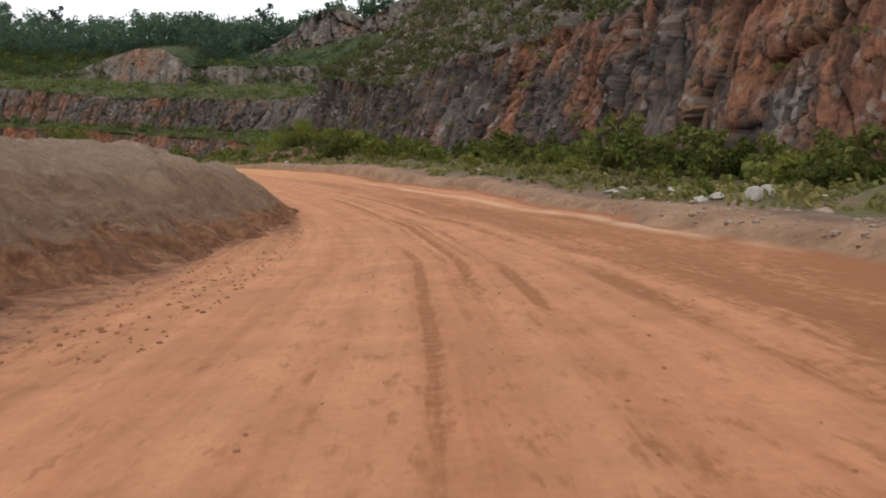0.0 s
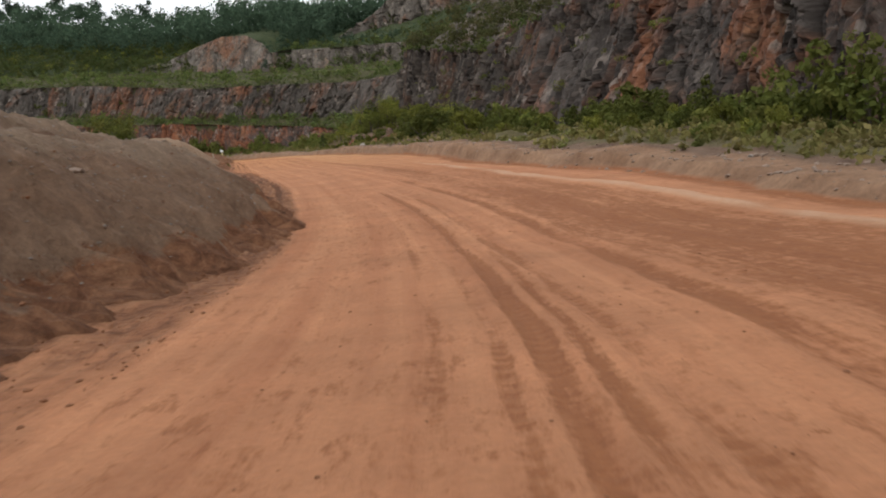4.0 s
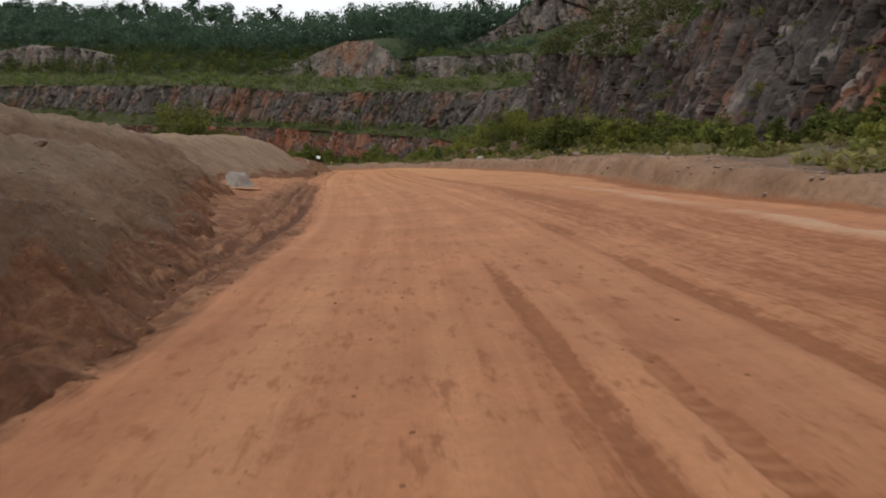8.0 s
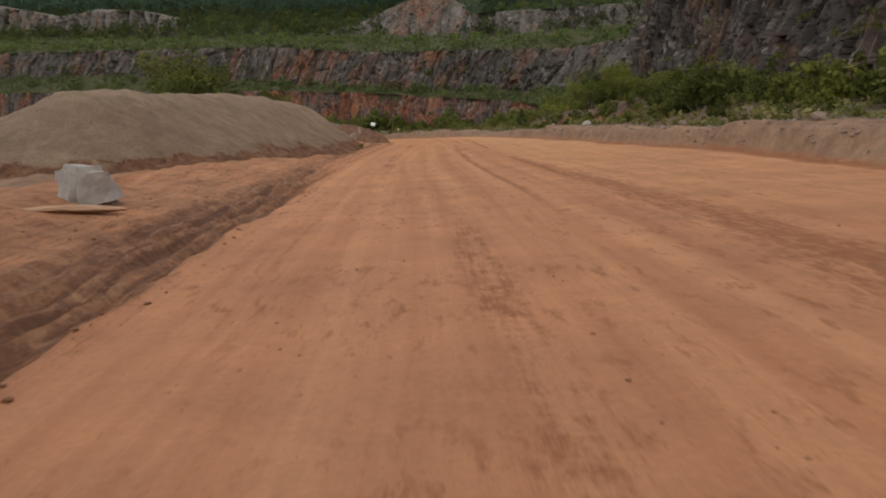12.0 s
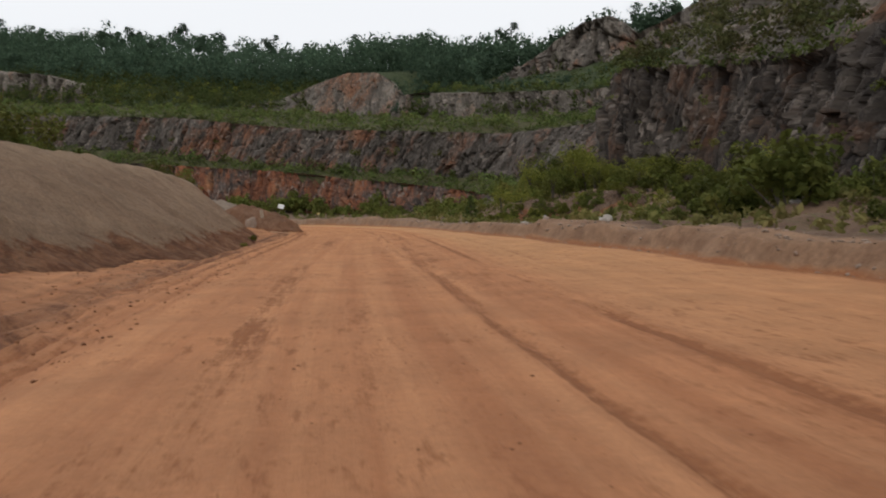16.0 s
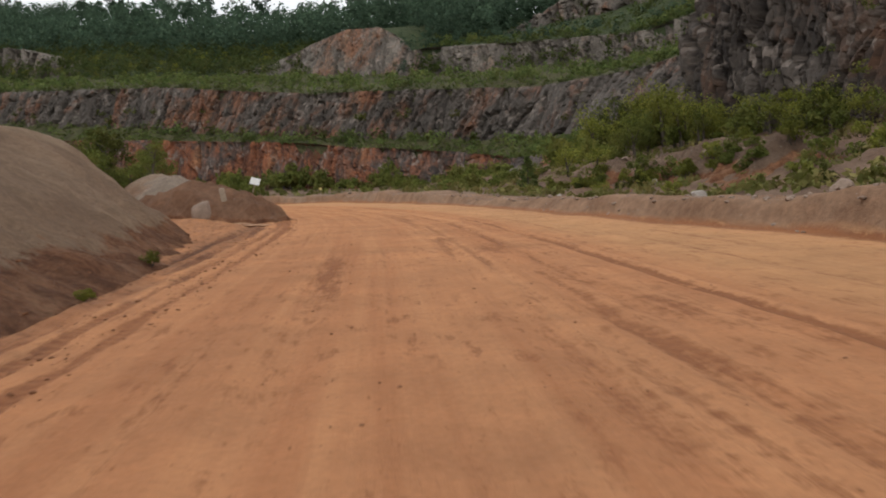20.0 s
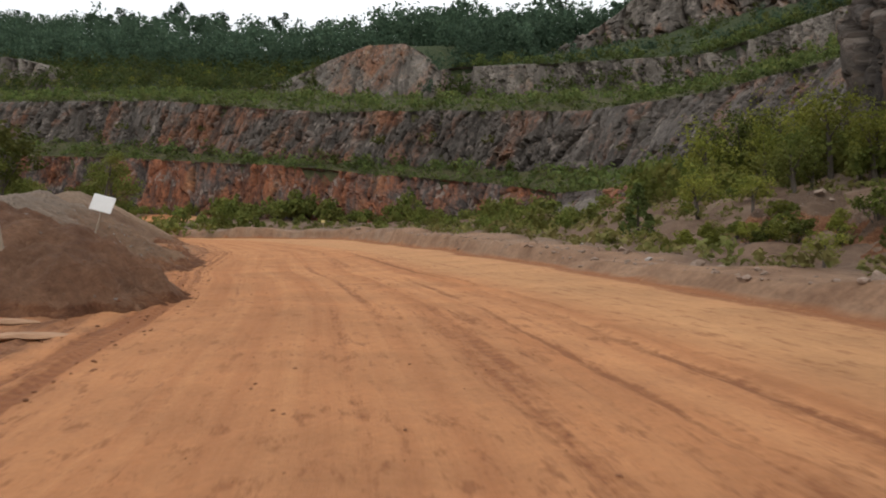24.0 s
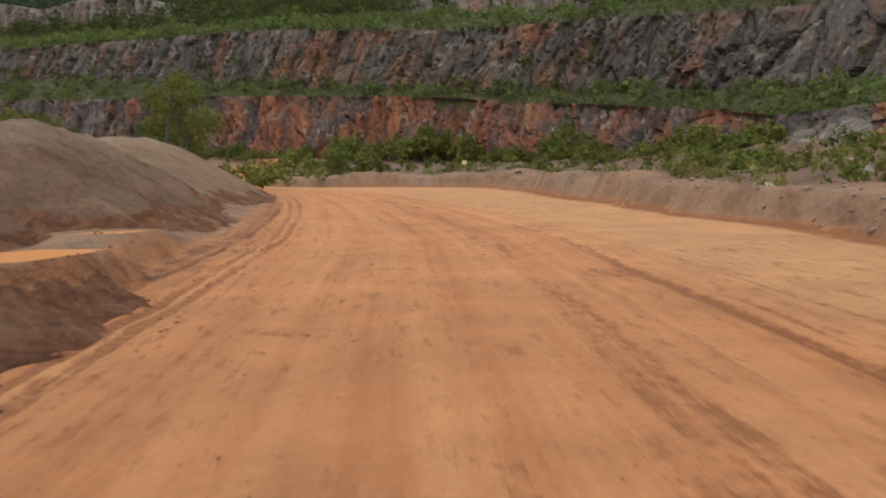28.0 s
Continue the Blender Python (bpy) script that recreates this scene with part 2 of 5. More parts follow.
def ground_material():
    """Haul road of compacted orange dust with damp wheel tracks, and rough earth beside it."""
    k = Mat("haul_road_earth", 0.95)
    lat, along = k.attr("lat"), k.attr("along")
    run = k.pair(lat, along)
    streak = k.noise(1.0, 5.0, 0.62, k.stretch(1.6, 0.035, 1, run))
    fine = k.noise(1.0, 6.0, 0.7, k.stretch(5.0, 0.35, 1, run))
    mott = k.noise(0.55, 6.0, 0.68)
    clods = k.noise(4.5, 7.0, 0.75)
    early = k.mix(k.ramp(streak, 0.36, 0.64), (0.358, 0.147, 0.070), (0.466, 0.214, 0.107))
    late = k.mix(k.ramp(streak, 0.36, 0.64), (0.398, 0.157, 0.060), (0.512, 0.235, 0.098))
    dust = k.mix(k.ramp(k.math("ADD", along, k.math("MULTIPLY", mott, 30.0)), 85.0, 180.0), early, late)
    sandy = k.mix(k.ramp(fine, 0.3, 0.7), (0.440, 0.218, 0.095), (0.520, 0.274, 0.125))
    dust = k.mix(k.attr("sandy"), dust, sandy)
    dust = k.value(dust, mott, 0.78, 1.20)
    # dark earth of the wheel tracks, also used for shade painted along the berm toe
    damp_and_shade = k.mix(k.ramp(fine, 0.3, 0.7), (0.195, 0.070, 0.028), (0.290, 0.115, 0.047))
    dark_fac = k.math("ADD", k.attr("damp_and_shade"), k.math("MULTIPLY", k.math("SUBTRACT", fine, 0.5), 1.1))
    dark_fac = k.math("ADD", dark_fac, k.math("MULTIPLY", k.math("SUBTRACT", clods, 0.5), 1.1))
    dark_fac = k.math("ADD", dark_fac, k.math("MULTIPLY", k.math("SUBTRACT", k.noise(1.0, 6.0, 0.7, k.stretch(11.0, 1.6, 1, run)), 0.5), 1.0))
    dark_fac = k.math("MULTIPLY", k.ramp(dark_fac, 0.28, 0.58, 0.0, 0.92), k.ramp(k.attr("damp_and_shade"), 0.02, 0.12))
    fleck = k.math("MULTIPLY", k.ramp(k.noise(1.0, 5.0, 0.7, k.stretch(5.0, 1.5, 1, run)), 0.54, 0.63, 0.0, 0.65), k.ramp(k.noise(0.25, 3.0), 0.36, 0.52))
    crumbs = k.math("MULTIPLY", k.ramp(k.noise(1.0, 4.0, 0.65, k.stretch(9.0, 4.0, 1, run)), 0.63, 0.70, 0.0, 0.75), k.ramp(k.noise(0.6, 4.0), 0.36, 0.52))
    fleck = k.math("MAXIMUM", fleck, crumbs)
    dark_fac = k.math("MAXIMUM", dark_fac, fleck)
    lugs = k.n.new("ShaderNodeTexWave")
    lugs.inputs["Scale"].default_value, lugs.inputs["Distortion"].default_value, lugs.inputs["Detail"].default_value = 1.5, 3.0, 4.0
    k.l.new(k.stretch(0.85, 0.5, 1, k.pair(along, lat)), lugs.inputs["Vector"])
    tread = k.math("MULTIPLY", k.math("MULTIPLY", k.ramp(lugs.outputs["Fac"], 0.35, 0.60), k.attr("print")), k.ramp(k.noise(1.3, 5.0, 0.7), 0.36, 0.56))
    gapped = k.math("SUBTRACT", 1.0, k.math("MULTIPLY", k.attr("print"), 0.6))
    dark_fac = k.math("MULTIPLY", dark_fac, k.math("MINIMUM", k.math("ADD", gapped, tread), 1.0))
    col = k.mix(dark_fac, dust, damp_and_shade)
    churn = k.math("ADD", k.attr("mud"), k.math("MULTIPLY", k.math("SUBTRACT", k.math("ADD", k.math("MULTIPLY", k.noise(0.9, 7.0, 0.72), 0.5), k.math("MULTIPLY", k.noise(1.0, 5.0, 0.7, k.stretch(3.0, 0.25, 1, run)), 0.5)), 0.5), 1.7))
    churn = k.math("MULTIPLY", k.ramp(churn, 0.24, 0.66), k.ramp(k.attr("mud"), 0.02, 0.15))
    col = k.mix(churn, col, mud_colour(k))
    col = k.mix(k.math("MULTIPLY", dark_fac, churn), col, (0.098, 0.038, 0.017))
    col = k.mix(k.math("MULTIPLY", k.ramp(k.attr("pale"), 0.15, 0.7), k.ramp(clods, 0.3, 0.6, 0.45, 0.9)), col, (0.50, 0.315, 0.200))
    verge = k.mix(k.ramp(mott, 0.35, 0.65), (0.188, 0.102, 0.058), (0.315, 0.188, 0.114))
    rubble = k.mix(k.ramp(mott, 0.35, 0.65), (0.118, 0.071, 0.047), (0.195, 0.124, 0.082))
    verge = k.mix(k.ramp(k.attr("grassy"), 0.03, 0.15), verge, rubble)
    chalk = k.math("MULTIPLY", k.ramp(k.noise(0.12, 5.0, 0.65), 0.50, 0.62, 0.0, 0.4), k.ramp(along, 150.0, 190.0))
    verge = k.mix(chalk, verge, (0.275, 0.215, 0.160))
    verge = k.value(verge, clods, 0.62, 1.25)
    edge = k.math("ADD", k.attr("verge"), k.math("MULTIPLY", k.math("SUBTRACT", mott, 0.5), 0.4))
    col = k.mix(k.ramp(edge, 0.30, 0.70), col, verge)
    turf = k.mix(k.ramp(clods, 0.35, 0.65), (0.068, 0.062, 0.026), (0.128, 0.100, 0.046))
    grass = k.math("ADD", k.attr("grassy"), k.math("MULTIPLY", k.math("SUBTRACT", k.noise(0.3, 6.0, 0.7), 0.5), 1.6))
    col = k.mix(k.math("MULTIPLY", k.ramp(grass, 0.35, 0.6), k.ramp(k.attr("grassy"), 0.02, 0.2)), col, turf)
    col = k.value(col, k.noise(14.0, 5.0, 0.7), 0.86, 1.12)
    h = k.math("ADD", k.math("MULTIPLY", clods, 0.7), k.math("MULTIPLY", k.noise(16.0, 4.0), 0.3))
    h = k.math("ADD", h, k.math("MULTIPLY", fine, 0.5))
    h = k.math("ADD", h, k.math("MULTIPLY", churn, k.math("MULTIPLY", k.noise(2.6, 7.0, 0.75), 1.1)))
    h = k.math("SUBTRACT", h, k.math("MULTIPLY", tread, 0.35))
    return k.done(col, h, 0.07, 1.0)


EARTH = ground_material()
RICH = ((0.105, 0.039, 0.022), (0.235, 0.086, 0.039))
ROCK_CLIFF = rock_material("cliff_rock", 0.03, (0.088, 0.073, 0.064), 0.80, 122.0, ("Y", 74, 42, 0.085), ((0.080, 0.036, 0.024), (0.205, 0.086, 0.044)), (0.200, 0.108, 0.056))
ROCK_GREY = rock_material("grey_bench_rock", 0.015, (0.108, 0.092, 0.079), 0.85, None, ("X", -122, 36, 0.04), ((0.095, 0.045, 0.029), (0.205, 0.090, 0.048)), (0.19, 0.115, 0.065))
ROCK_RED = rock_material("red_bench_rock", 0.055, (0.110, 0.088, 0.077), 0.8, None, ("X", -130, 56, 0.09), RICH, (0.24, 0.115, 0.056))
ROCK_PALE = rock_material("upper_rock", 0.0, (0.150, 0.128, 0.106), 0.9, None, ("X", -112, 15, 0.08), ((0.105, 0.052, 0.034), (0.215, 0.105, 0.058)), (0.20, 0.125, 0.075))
BANK_SOIL = soil_material("tipped_brown_soil", (0.180, 0.104, 0.064), (0.282, 0.178, 0.114), 6.0, 0.08, foot=0.6, crest=(0.300, 0.212, 0.146))
SAND_SOIL = soil_material("tipped_sandy_soil", (0.275, 0.174, 0.110), (0.360, 0.240, 0.155), 9.0, foot=0.5, crest=(0.385, 0.262, 0.168))
RUBBLE_SOIL = soil_material("brown_rubble", (0.105, 0.064, 0.042), (0.215, 0.142, 0.096), 6.0, 0.22, (0.27, 0.22, 0.18), 0.5)
DARK_SOIL = soil_material("dark_red_soil", (0.180, 0.090, 0.052), (0.285, 0.155, 0.092), 6.0, 0.12, foot=0.2)
GRAVEL_SOIL = soil_material("brown_soil_with_gravel", (0.215, 0.125, 0.078), (0.300, 0.190, 0.120), 7.0, 0.16, (0.36, 0.33, 0.30), 0.4, (0.290, 0.225, 0.172))
LEDGE = soil_material("grassy_ledge", (0.040, 0.046, 0.017), (0.092, 0.082, 0.036), 3.0)
WOOD_FLOOR = soil_material("wood_floor", (0.026, 0.038, 0.014), (0.056, 0.070, 0.026), 3.0)
LEAF_BUSH = leaf_material("bush_leaves", (0.062, 0.080, 0.019), (0.130, 0.148, 0.034), (0.126, 0.118, 0.032))
LEAF_DARK = leaf_material("wood_leaves", (0.034, 0.062, 0.040), (0.082, 0.122, 0.074), (0.055, 0.086, 0.052))
LEAF_LIGHT = leaf_material("young_leaves", (0.135, 0.152, 0.027), (0.220, 0.226, 0.044), (0.170, 0.158, 0.036))
LEAF_MID = leaf_material("green_leaves", (0.052, 0.078, 0.024), (0.112, 0.146, 0.044), (0.120, 0.128, 0.040))
LEAF_DULL = leaf_material("dull_leaves", (0.042, 0.050, 0.019), (0.088, 0.094, 0.034), (0.084, 0.074, 0.032))
LEAF_DRY = leaf_material("dry_grass_blades", (0.13, 0.115, 0.040), (0.20, 0.165, 0.065), (0.11, 0.12, 0.035))
BARK = plain_material("bark", (0.085, 0.070, 0.055), 0.9)
PALE_STONE = plain_material("pale_stone", (0.340, 0.302, 0.266), 0.85, 0.25, 3.0, 0.05)
BROWN_STONE = plain_material("brown_stone", (0.26, 0.19, 0.145), 0.9, 0.25, 3.0, 0.05)
WHITE_PAINT = plain_material("white_board", (0.74, 0.74, 0.72), 0.5, 0.05)
GREY_WOOD = plain_material("weathered_wood", (0.36, 0.29, 0.22), 0.85, 0.2, 9.0)
YELLOW_PAINT = plain_material("yellow_board", (0.60, 0.48, 0.20), 0.5, 0.06)
PUDDLE = Mat("muddy_water", 0.5)
PUDDLE.b.inputs["Specular IOR Level"].default_value = 0.03
PUDDLE = PUDDLE.done((0.50, 0.205, 0.058), PUDDLE.noise(3.0), 0.004, 0.3)


# ---- numeric helpers ----
def table(pairs):
    a = np.array(pairs, float)
    return lambda v: np.interp(v, a[:, 0], a[:, 1])


def hash01(ix, iy, iz, seed):
    h = (ix.astype(np.int64) * 374761393 + iy.astype(np.int64) * 668265263 + iz.astype(np.int64) * 2147483647 + seed * 974634777) & 0xFFFFFFFF
    h = ((h ^ (h >> 13)) * 1274126177) & 0xFFFFFFFF
    h = ((h ^ (h >> 16)) * 2246822519) & 0xFFFFFFFF
    return ((h ^ (h >> 15)) & 0xFFFFFF) / float(0xFFFFFF)


def vnoise(p, seed=0):
    """Smooth value noise in 0..1 at rows of points."""
    b = np.floor(p).astype(np.int64)
    f = p - b
    f = f * f * (3 - 2 * f)
    out = 0
    for dx in (0, 1):
        for dy in (0, 1):
            for dz in (0, 1):
                w = (f[:, 0] if dx else 1 - f[:, 0]) * (f[:, 1] if dy else 1 - f[:, 1]) * (f[:, 2] if dz else 1 - f[:, 2])
                out = out + w * hash01(b[:, 0] + dx, b[:, 1] + dy, b[:, 2] + dz, seed)
    return out


def fbm(p, seed=0, octaves=4):
    """Layered noise, about -0.5 to 0.5."""
    out, amp, tot = 0, 1.0, 0.0
    for k in range(octaves):
        out = out + amp * (vnoise(p * 2.0**k, seed + k) - 0.5)
        tot += amp
        amp *= 0.55
    return out / tot


def cells(p, seed=0):
    """Irregular blocks: for each point a random number of its block, the offset from its heart, a random tilt and the way to its edge."""
    b = np.floor(p).astype(np.int64)
    best, second = np.full(len(p), 1e9), np.full(len(p), 1e9)
    num, off, tilt = np.zeros(len(p)), np.zeros((len(p), 3)), np.zeros((len(p), 3))
    for dx in (-1, 0, 1):
        for dy in (-1, 0, 1):
            for dz in (-1, 0, 1):
                c = b + (dx, dy, dz)
                r = [hash01(c[:, 0], c[:, 1], c[:, 2], seed + k) for k in range(4)]
                v = p - (c + np.stack(r[:3], 1))
                dist = (v * v).sum(1)
                near = dist < best
                second = np.where(near, best, np.minimum(second, dist))
                best = np.where(near, dist, best)
                num = np.where(near, r[3], num)
                off = np.where(near[:, None], v, off)
                tilt = np.where(near[:, None], np.stack([r[1] - 0.5, r[2] - 0.5, r[0] - 0.5], 1), tilt)
    return num, off, tilt, np.sqrt(second) - np.sqrt(best)


def grid_faces(nu, nv):
    i = np.arange(nu * nv).reshape(nu, nv)
    return np.stack([i[:-1, :-1], i[1:, :-1], i[1:, 1:], i[:-1, 1:]], -1).reshape(-1, 4)


def mesh_of(name, verts, faces, material, smooth=False, attrs=None):
    me = bpy.data.meshes.new(name)
    me.from_pydata(np.asarray(verts).tolist(), [], np.asarray(faces).tolist() if not isinstance(faces, list) else faces)
    me.materials.append(material)
    for key, values in (attrs or {}).items():
        a = me.attributes.new(key, "FLOAT", "POINT")
        a.data.foreach_set("value", np.asarray(values, np.float32))
    if smooth:
        me.polygons.foreach_set("use_smooth", np.ones(len(me.polygons), bool))
    me.update()
    return me


def part(name, me, parent, label=""):
    ob = new(name, me)
    ob.parent = parent
    return tagged(ob, label) if label else ob


# ---- plan of the haul road ----
road_x = table([(-400, 3), (-60, 1.0), (0, 0.5), (8, 0.35), (17, -0.1), (30, -1.6), (36, -2.7), (42, -3.9), (48, -5.4), (56, -7.9), (65, -10.8), (73, -13.9), (87, -19.6), (101, -25.5), (116, -31.3), (131, -36.8), (143, -41.5), (152, -45.7), (158.5, -49.3), (161.5, -51.3), (180, -61.2), (190, -67.8), (200, -74.8), (210, -82.2), (220, -91), (230, -103), (240, -117), (260, -140), (900, -140)])
road_z = table([(-400, -2.5), (-60, -1.2), (-20, -0.57), (0, -0.1), (20, 0.2), (40, 0.64), (60, 1.95), (80, 3.5), (100, 4.9), (120, 6.36), (140, 7.7), (160, 9.0), (180, 10.15), (206, 11.6), (235, 13.4), (250, 14.3), (265, 15.0), (900, 15)])
berm_at = table([(-60, 6.5), (18, 6.8), (25, 7.6), (35, 8.6), (56, 10.2), (68, 9.2), (76, 9.6), (88, 11.4), (100, 12.2), (116, 10.8), (127, 9.6), (136, 9.4), (144, 8.2), (148, 8.4), (155, 8.9), (160, 9.2), (168, 10.1), (176, 10.0), (181, 10.3), (190, 11.3), (200, 12.6), (209.5, 14.2), (222, 16.6), (230, 15), (238, 12), (260, 11)])
berm_h = table([(-60, 0.5), (20, 0.35), (45, 0.35), (60, 0.7), (80, 0.85), (110, 0.8), (135, 0.8), (146, 0.55), (156, 0.33), (164, 0.36), (180, 0.9), (206, 1.1), (260, 1.1)])
CLIFF_FOOT = [(36, -30, -1.5), (33, 20, -0.6), (26, 48, 0.3), (21, 63, 1.7), (17, 73, 2.7), (12, 89, 4.2), (4.5, 106, 5.8), (-3, 119, 7.2), (-8, 141, 9.8), (-14, 166, 13), (-20, 181, 14.5), (-27, 192, 15.6), (-29, 199, 16.2), (-25, 214, 18), (-12, 236, 20)]
foot_x = table([(-400, 40)] + [(y, x) for x, y, z in CLIFF_FOOT[:-1]] + [(240, -30), (262, -55), (300, -60)])
foot_z = table([(-400, -3)] + [(y, z) for x, y, z in CLIFF_FOOT[:-1]] + [(240, 15.5), (262, 15.5), (300, 16)])
# ruts: offset from the middle of the lane, from and to, depth, width, dampness, tread marks
TRACKS_EARLY = [
    (0.05, -40, 60, 0.025, 0.10, 0.70, 0.5), (0.92, 6, 60, 0.050, 0.125, 1.0, 0.25), (0.66, 6, 60, 0.020, 0.09, 0.70, 0.6), (1.55, -40, 58, 0.030, 0.11, 0.75, 0.6),
    (1.25, -40, 40, 0.020, 0.08, 0.70, 0), (3.0, -40, 70, 0.050, 0.22, 0.60, 0), (-1.1, -40, 245, 0.020, 0.22, 0.22, 0), (-2.1, -40, 60, 0.020, 0.18, 0.24, 0), (0.6, 60, 122, 0.020, 0.30, 0.36, 0),
]
TRACKS_MID = [
    (2.5, 78, 132, 0.030, 0.12, 0.55, 0), (2.75, 90, 150, 0.030, 0.08, 0.55, 0.4), (4.4, 84, 245, 0.045, 0.13, 0.66, 0), (4.75, 110, 245, 0.030, 0.08, 0.60, 0), (-0.95, 92, 136, 0.025, 0.30, 0.62, 0),
]
TRACKS_LATE = [
    (1.8, 108, 156, 0.030, 0.20, 0.40, 0.3), (2.15, 112, 176, 0.030, 0.12, 0.50, 0.3), (0.85, 146, 245, 0.030, 0.11, 0.46, 0), (0.25, 120, 200, 0.020, 0.10, 0.36, 0), (3.1, 116, 164, 0.030, 0.11, 0.58, 0),
    (6.4, 96, 245, 0.030, 0.12, 0.50, 0), (5.5, 120, 245, 0.030, 0.10, 0.45, 0), (7.6, 120, 220, 0.030, 0.10, 0.42, 0), (2.6, 160, 245, 0.030, 0.16, 0.50, 0), (3.4, 158, 245, 0.030, 0.10, 0.42, 0), (-1.9, 70, 245, 0.020, 0.12, 0.34, 0),
]
TRACKS_EDGE = [
    (-3.4, 36, 104, 0.090, 0.16, 0.90, 0.3), (-3.9, 36, 104, 0.090, 0.14, 0.85, 0.4), (-4.4, 40, 104, 0.110, 0.18, 0.90, 0.2), (-3.3, 98, 245, 0.030, 0.13, 0.95, 0.4), (-3.8, 98, 245, 0.030, 0.13, 0.90, 0.4), (-4.5, 98, 200, 0.035, 0.16, 0.80, 0.2), (-5.1, 46, 150, 0.080, 0.18, 0.70, 0),
]
RUTS = TRACKS_EARLY + TRACKS_MID + TRACKS_LATE + TRACKS_EDGE

# a windrow of dry earth left along the right-hand side
windrow_at = table([(10, 6.5), (25, 6.9), (35, 7.4), (50, 7.8), (60, 7.4), (80, 7.6)])


PUDDLES = [(-62.4, 170.2, 2.5, 0.75, 2.17, 10.24), (-65.6, 175.2, 1.7, 0.6, 2.2, 10.46)]


WANDER = np.arange(-60, 300, 1.0)
WANDERS = [0.35 * fbm(np.stack([WANDER * 0.04, 0 * WANDER + 7 * k, 0 * WANDER], 1), 40 + k, 2) + 0.24 * fbm(np.stack([WANDER * 0.05, 0 * WANDER, 0 * WANDER], 1), 31, 3) for k in range(len(RUTS))]


def rut_line(k, d0, y):
    return d0 + np.interp(y, WANDER, WANDERS[k])


def windrow(d, y, p):
    live = np.clip((y - 12) / 8, 0, 1) * np.clip((84 - y) / 12, 0, 1)
    off = d - windrow_at(y) - 0.5 * fbm(p * 0.2, 19, 2)
    return live * np.exp(-((off / 0.30) ** 2)) * np.clip(0.8 + 1.6 * fbm(p * 0.5, 20, 3), 0, 1.3)


def ground_at(x, y):
    """Height of the ground and its surface kinds at rows of x and y."""
    x, y = np.asarray(x, float), np.asarray(y, float)
    d, zr = x - road_x(y), road_z(y)
    p = np.stack([x, y, 0 * x], 1)
    near = np.clip(1 - (np.abs(d) - 60) / 60, 0, 1)
    bs = berm_at(y) + 1.5 * fbm(p * 0.16, 5, 3)
    up = np.clip((d - bs) / 0.6, 0, 1)
    up = up * up * (3 - 2 * up)
    fx = np.maximum(foot_x(y) - road_x(y), bs + 6)
    beyond = np.clip((d - bs - 2.8) / np.maximum(fx - bs - 2.8, 1), 0, 1)
    lump = fbm(p * 0.33, 8, 4)
    top = berm_h(y) * (1 + 0.9 * fbm(p * 0.25, 12, 3))
    back = beyond ** (1.0 + 0.9 * np.clip((y - 110) / 40, 0, 1))
    right = up * (top * (1 - back) - 0.6 * np.sin(np.pi * np.clip(beyond * 2, 0, 1)) * np.clip((y - 110) / 40, 0, 1) + back * (foot_z(y) - zr)) + up * lump * (0.4 + 2.0 * np.sin(np.pi * beyond))
    edge = np.clip((-d - 5.2) / 3.0, 0, 1)
    left = edge * (0.45 + 0.8 * lump)
    z = zr + right + left + 0.05 * fbm(p * 0.6, 3, 3) * near
    # shallow ruts, their lines wandering a little
    lane = np.abs(d) < 7.5
    if lane.any():
        dl, yl, pl = d[lane], y[lane], p[lane]
        cut = 0 * dl
        for k, (d0, y0, y1, depth, width, soak, tread) in enumerate(RUTS):
            off = dl - rut_line(k, d0, yl)
            live = np.clip((yl - y0) / 8, 0, 1) * np.clip((y1 - yl) / 8, 0, 1)
            near_rut = (np.abs(off) < 4 * width) & (live > 0)
            if near_rut.any():
                o, w = off[near_rut], width
                rim = np.exp(-(((np.abs(o) - 1.6 * w) / (0.5 * w)) ** 2))
                rough = 0.8 + 0.8 * fbm(pl[near_rut] * 0.9, 60 + k, 2)
                cut[near_rut] += live[near_rut] * depth * (0.45 * rim - np.exp(-((o / w) ** 2)) * rough)
        z[lane] += cut
    z = z + 0.11 * windrow(d, y, p)
    mud = np.exp(-(((d + 4.3) / 1.3) ** 2)) * np.clip((y - 20) / 25, 0, 1)
    z = z + mud * (0.40 * fbm(np.stack([d * 1.1, y * 0.35, 0 * y], 1), 77, 5) + 0.34 * fbm(np.stack([d * 2.8, y * 0.9, 0 * y], 1), 78, 3)) * (1 - 0.6 * np.clip((y - 88) / 20, 0, 1))
    rise = np.clip((y - 244 + 0.25 * (x + 72)) / 24, 0, 1)
    z = np.maximum(z, z + rise * (16.2 + 0.065 * np.clip(-72 - x, 0, 400) - z))
    for px, py, rx, ry, turn, level in PUDDLES:
        u, v = (x - px) * math.cos(turn) + (y - py) * math.sin(turn), -(x - px) * math.sin(turn) + (y - py) * math.cos(turn)
        far = np.hypot(u / rx, v / ry)
        z = z + np.clip((2.3 - far) / 0.7, 0, 1) * np.maximum(level + 0.04 - z, 0)
        w = np.clip((1.5 - far) / 0.5, 0, 1)
        z = z + w * w * (3 - 2 * w) * (level - 0.14 - z)
    return z


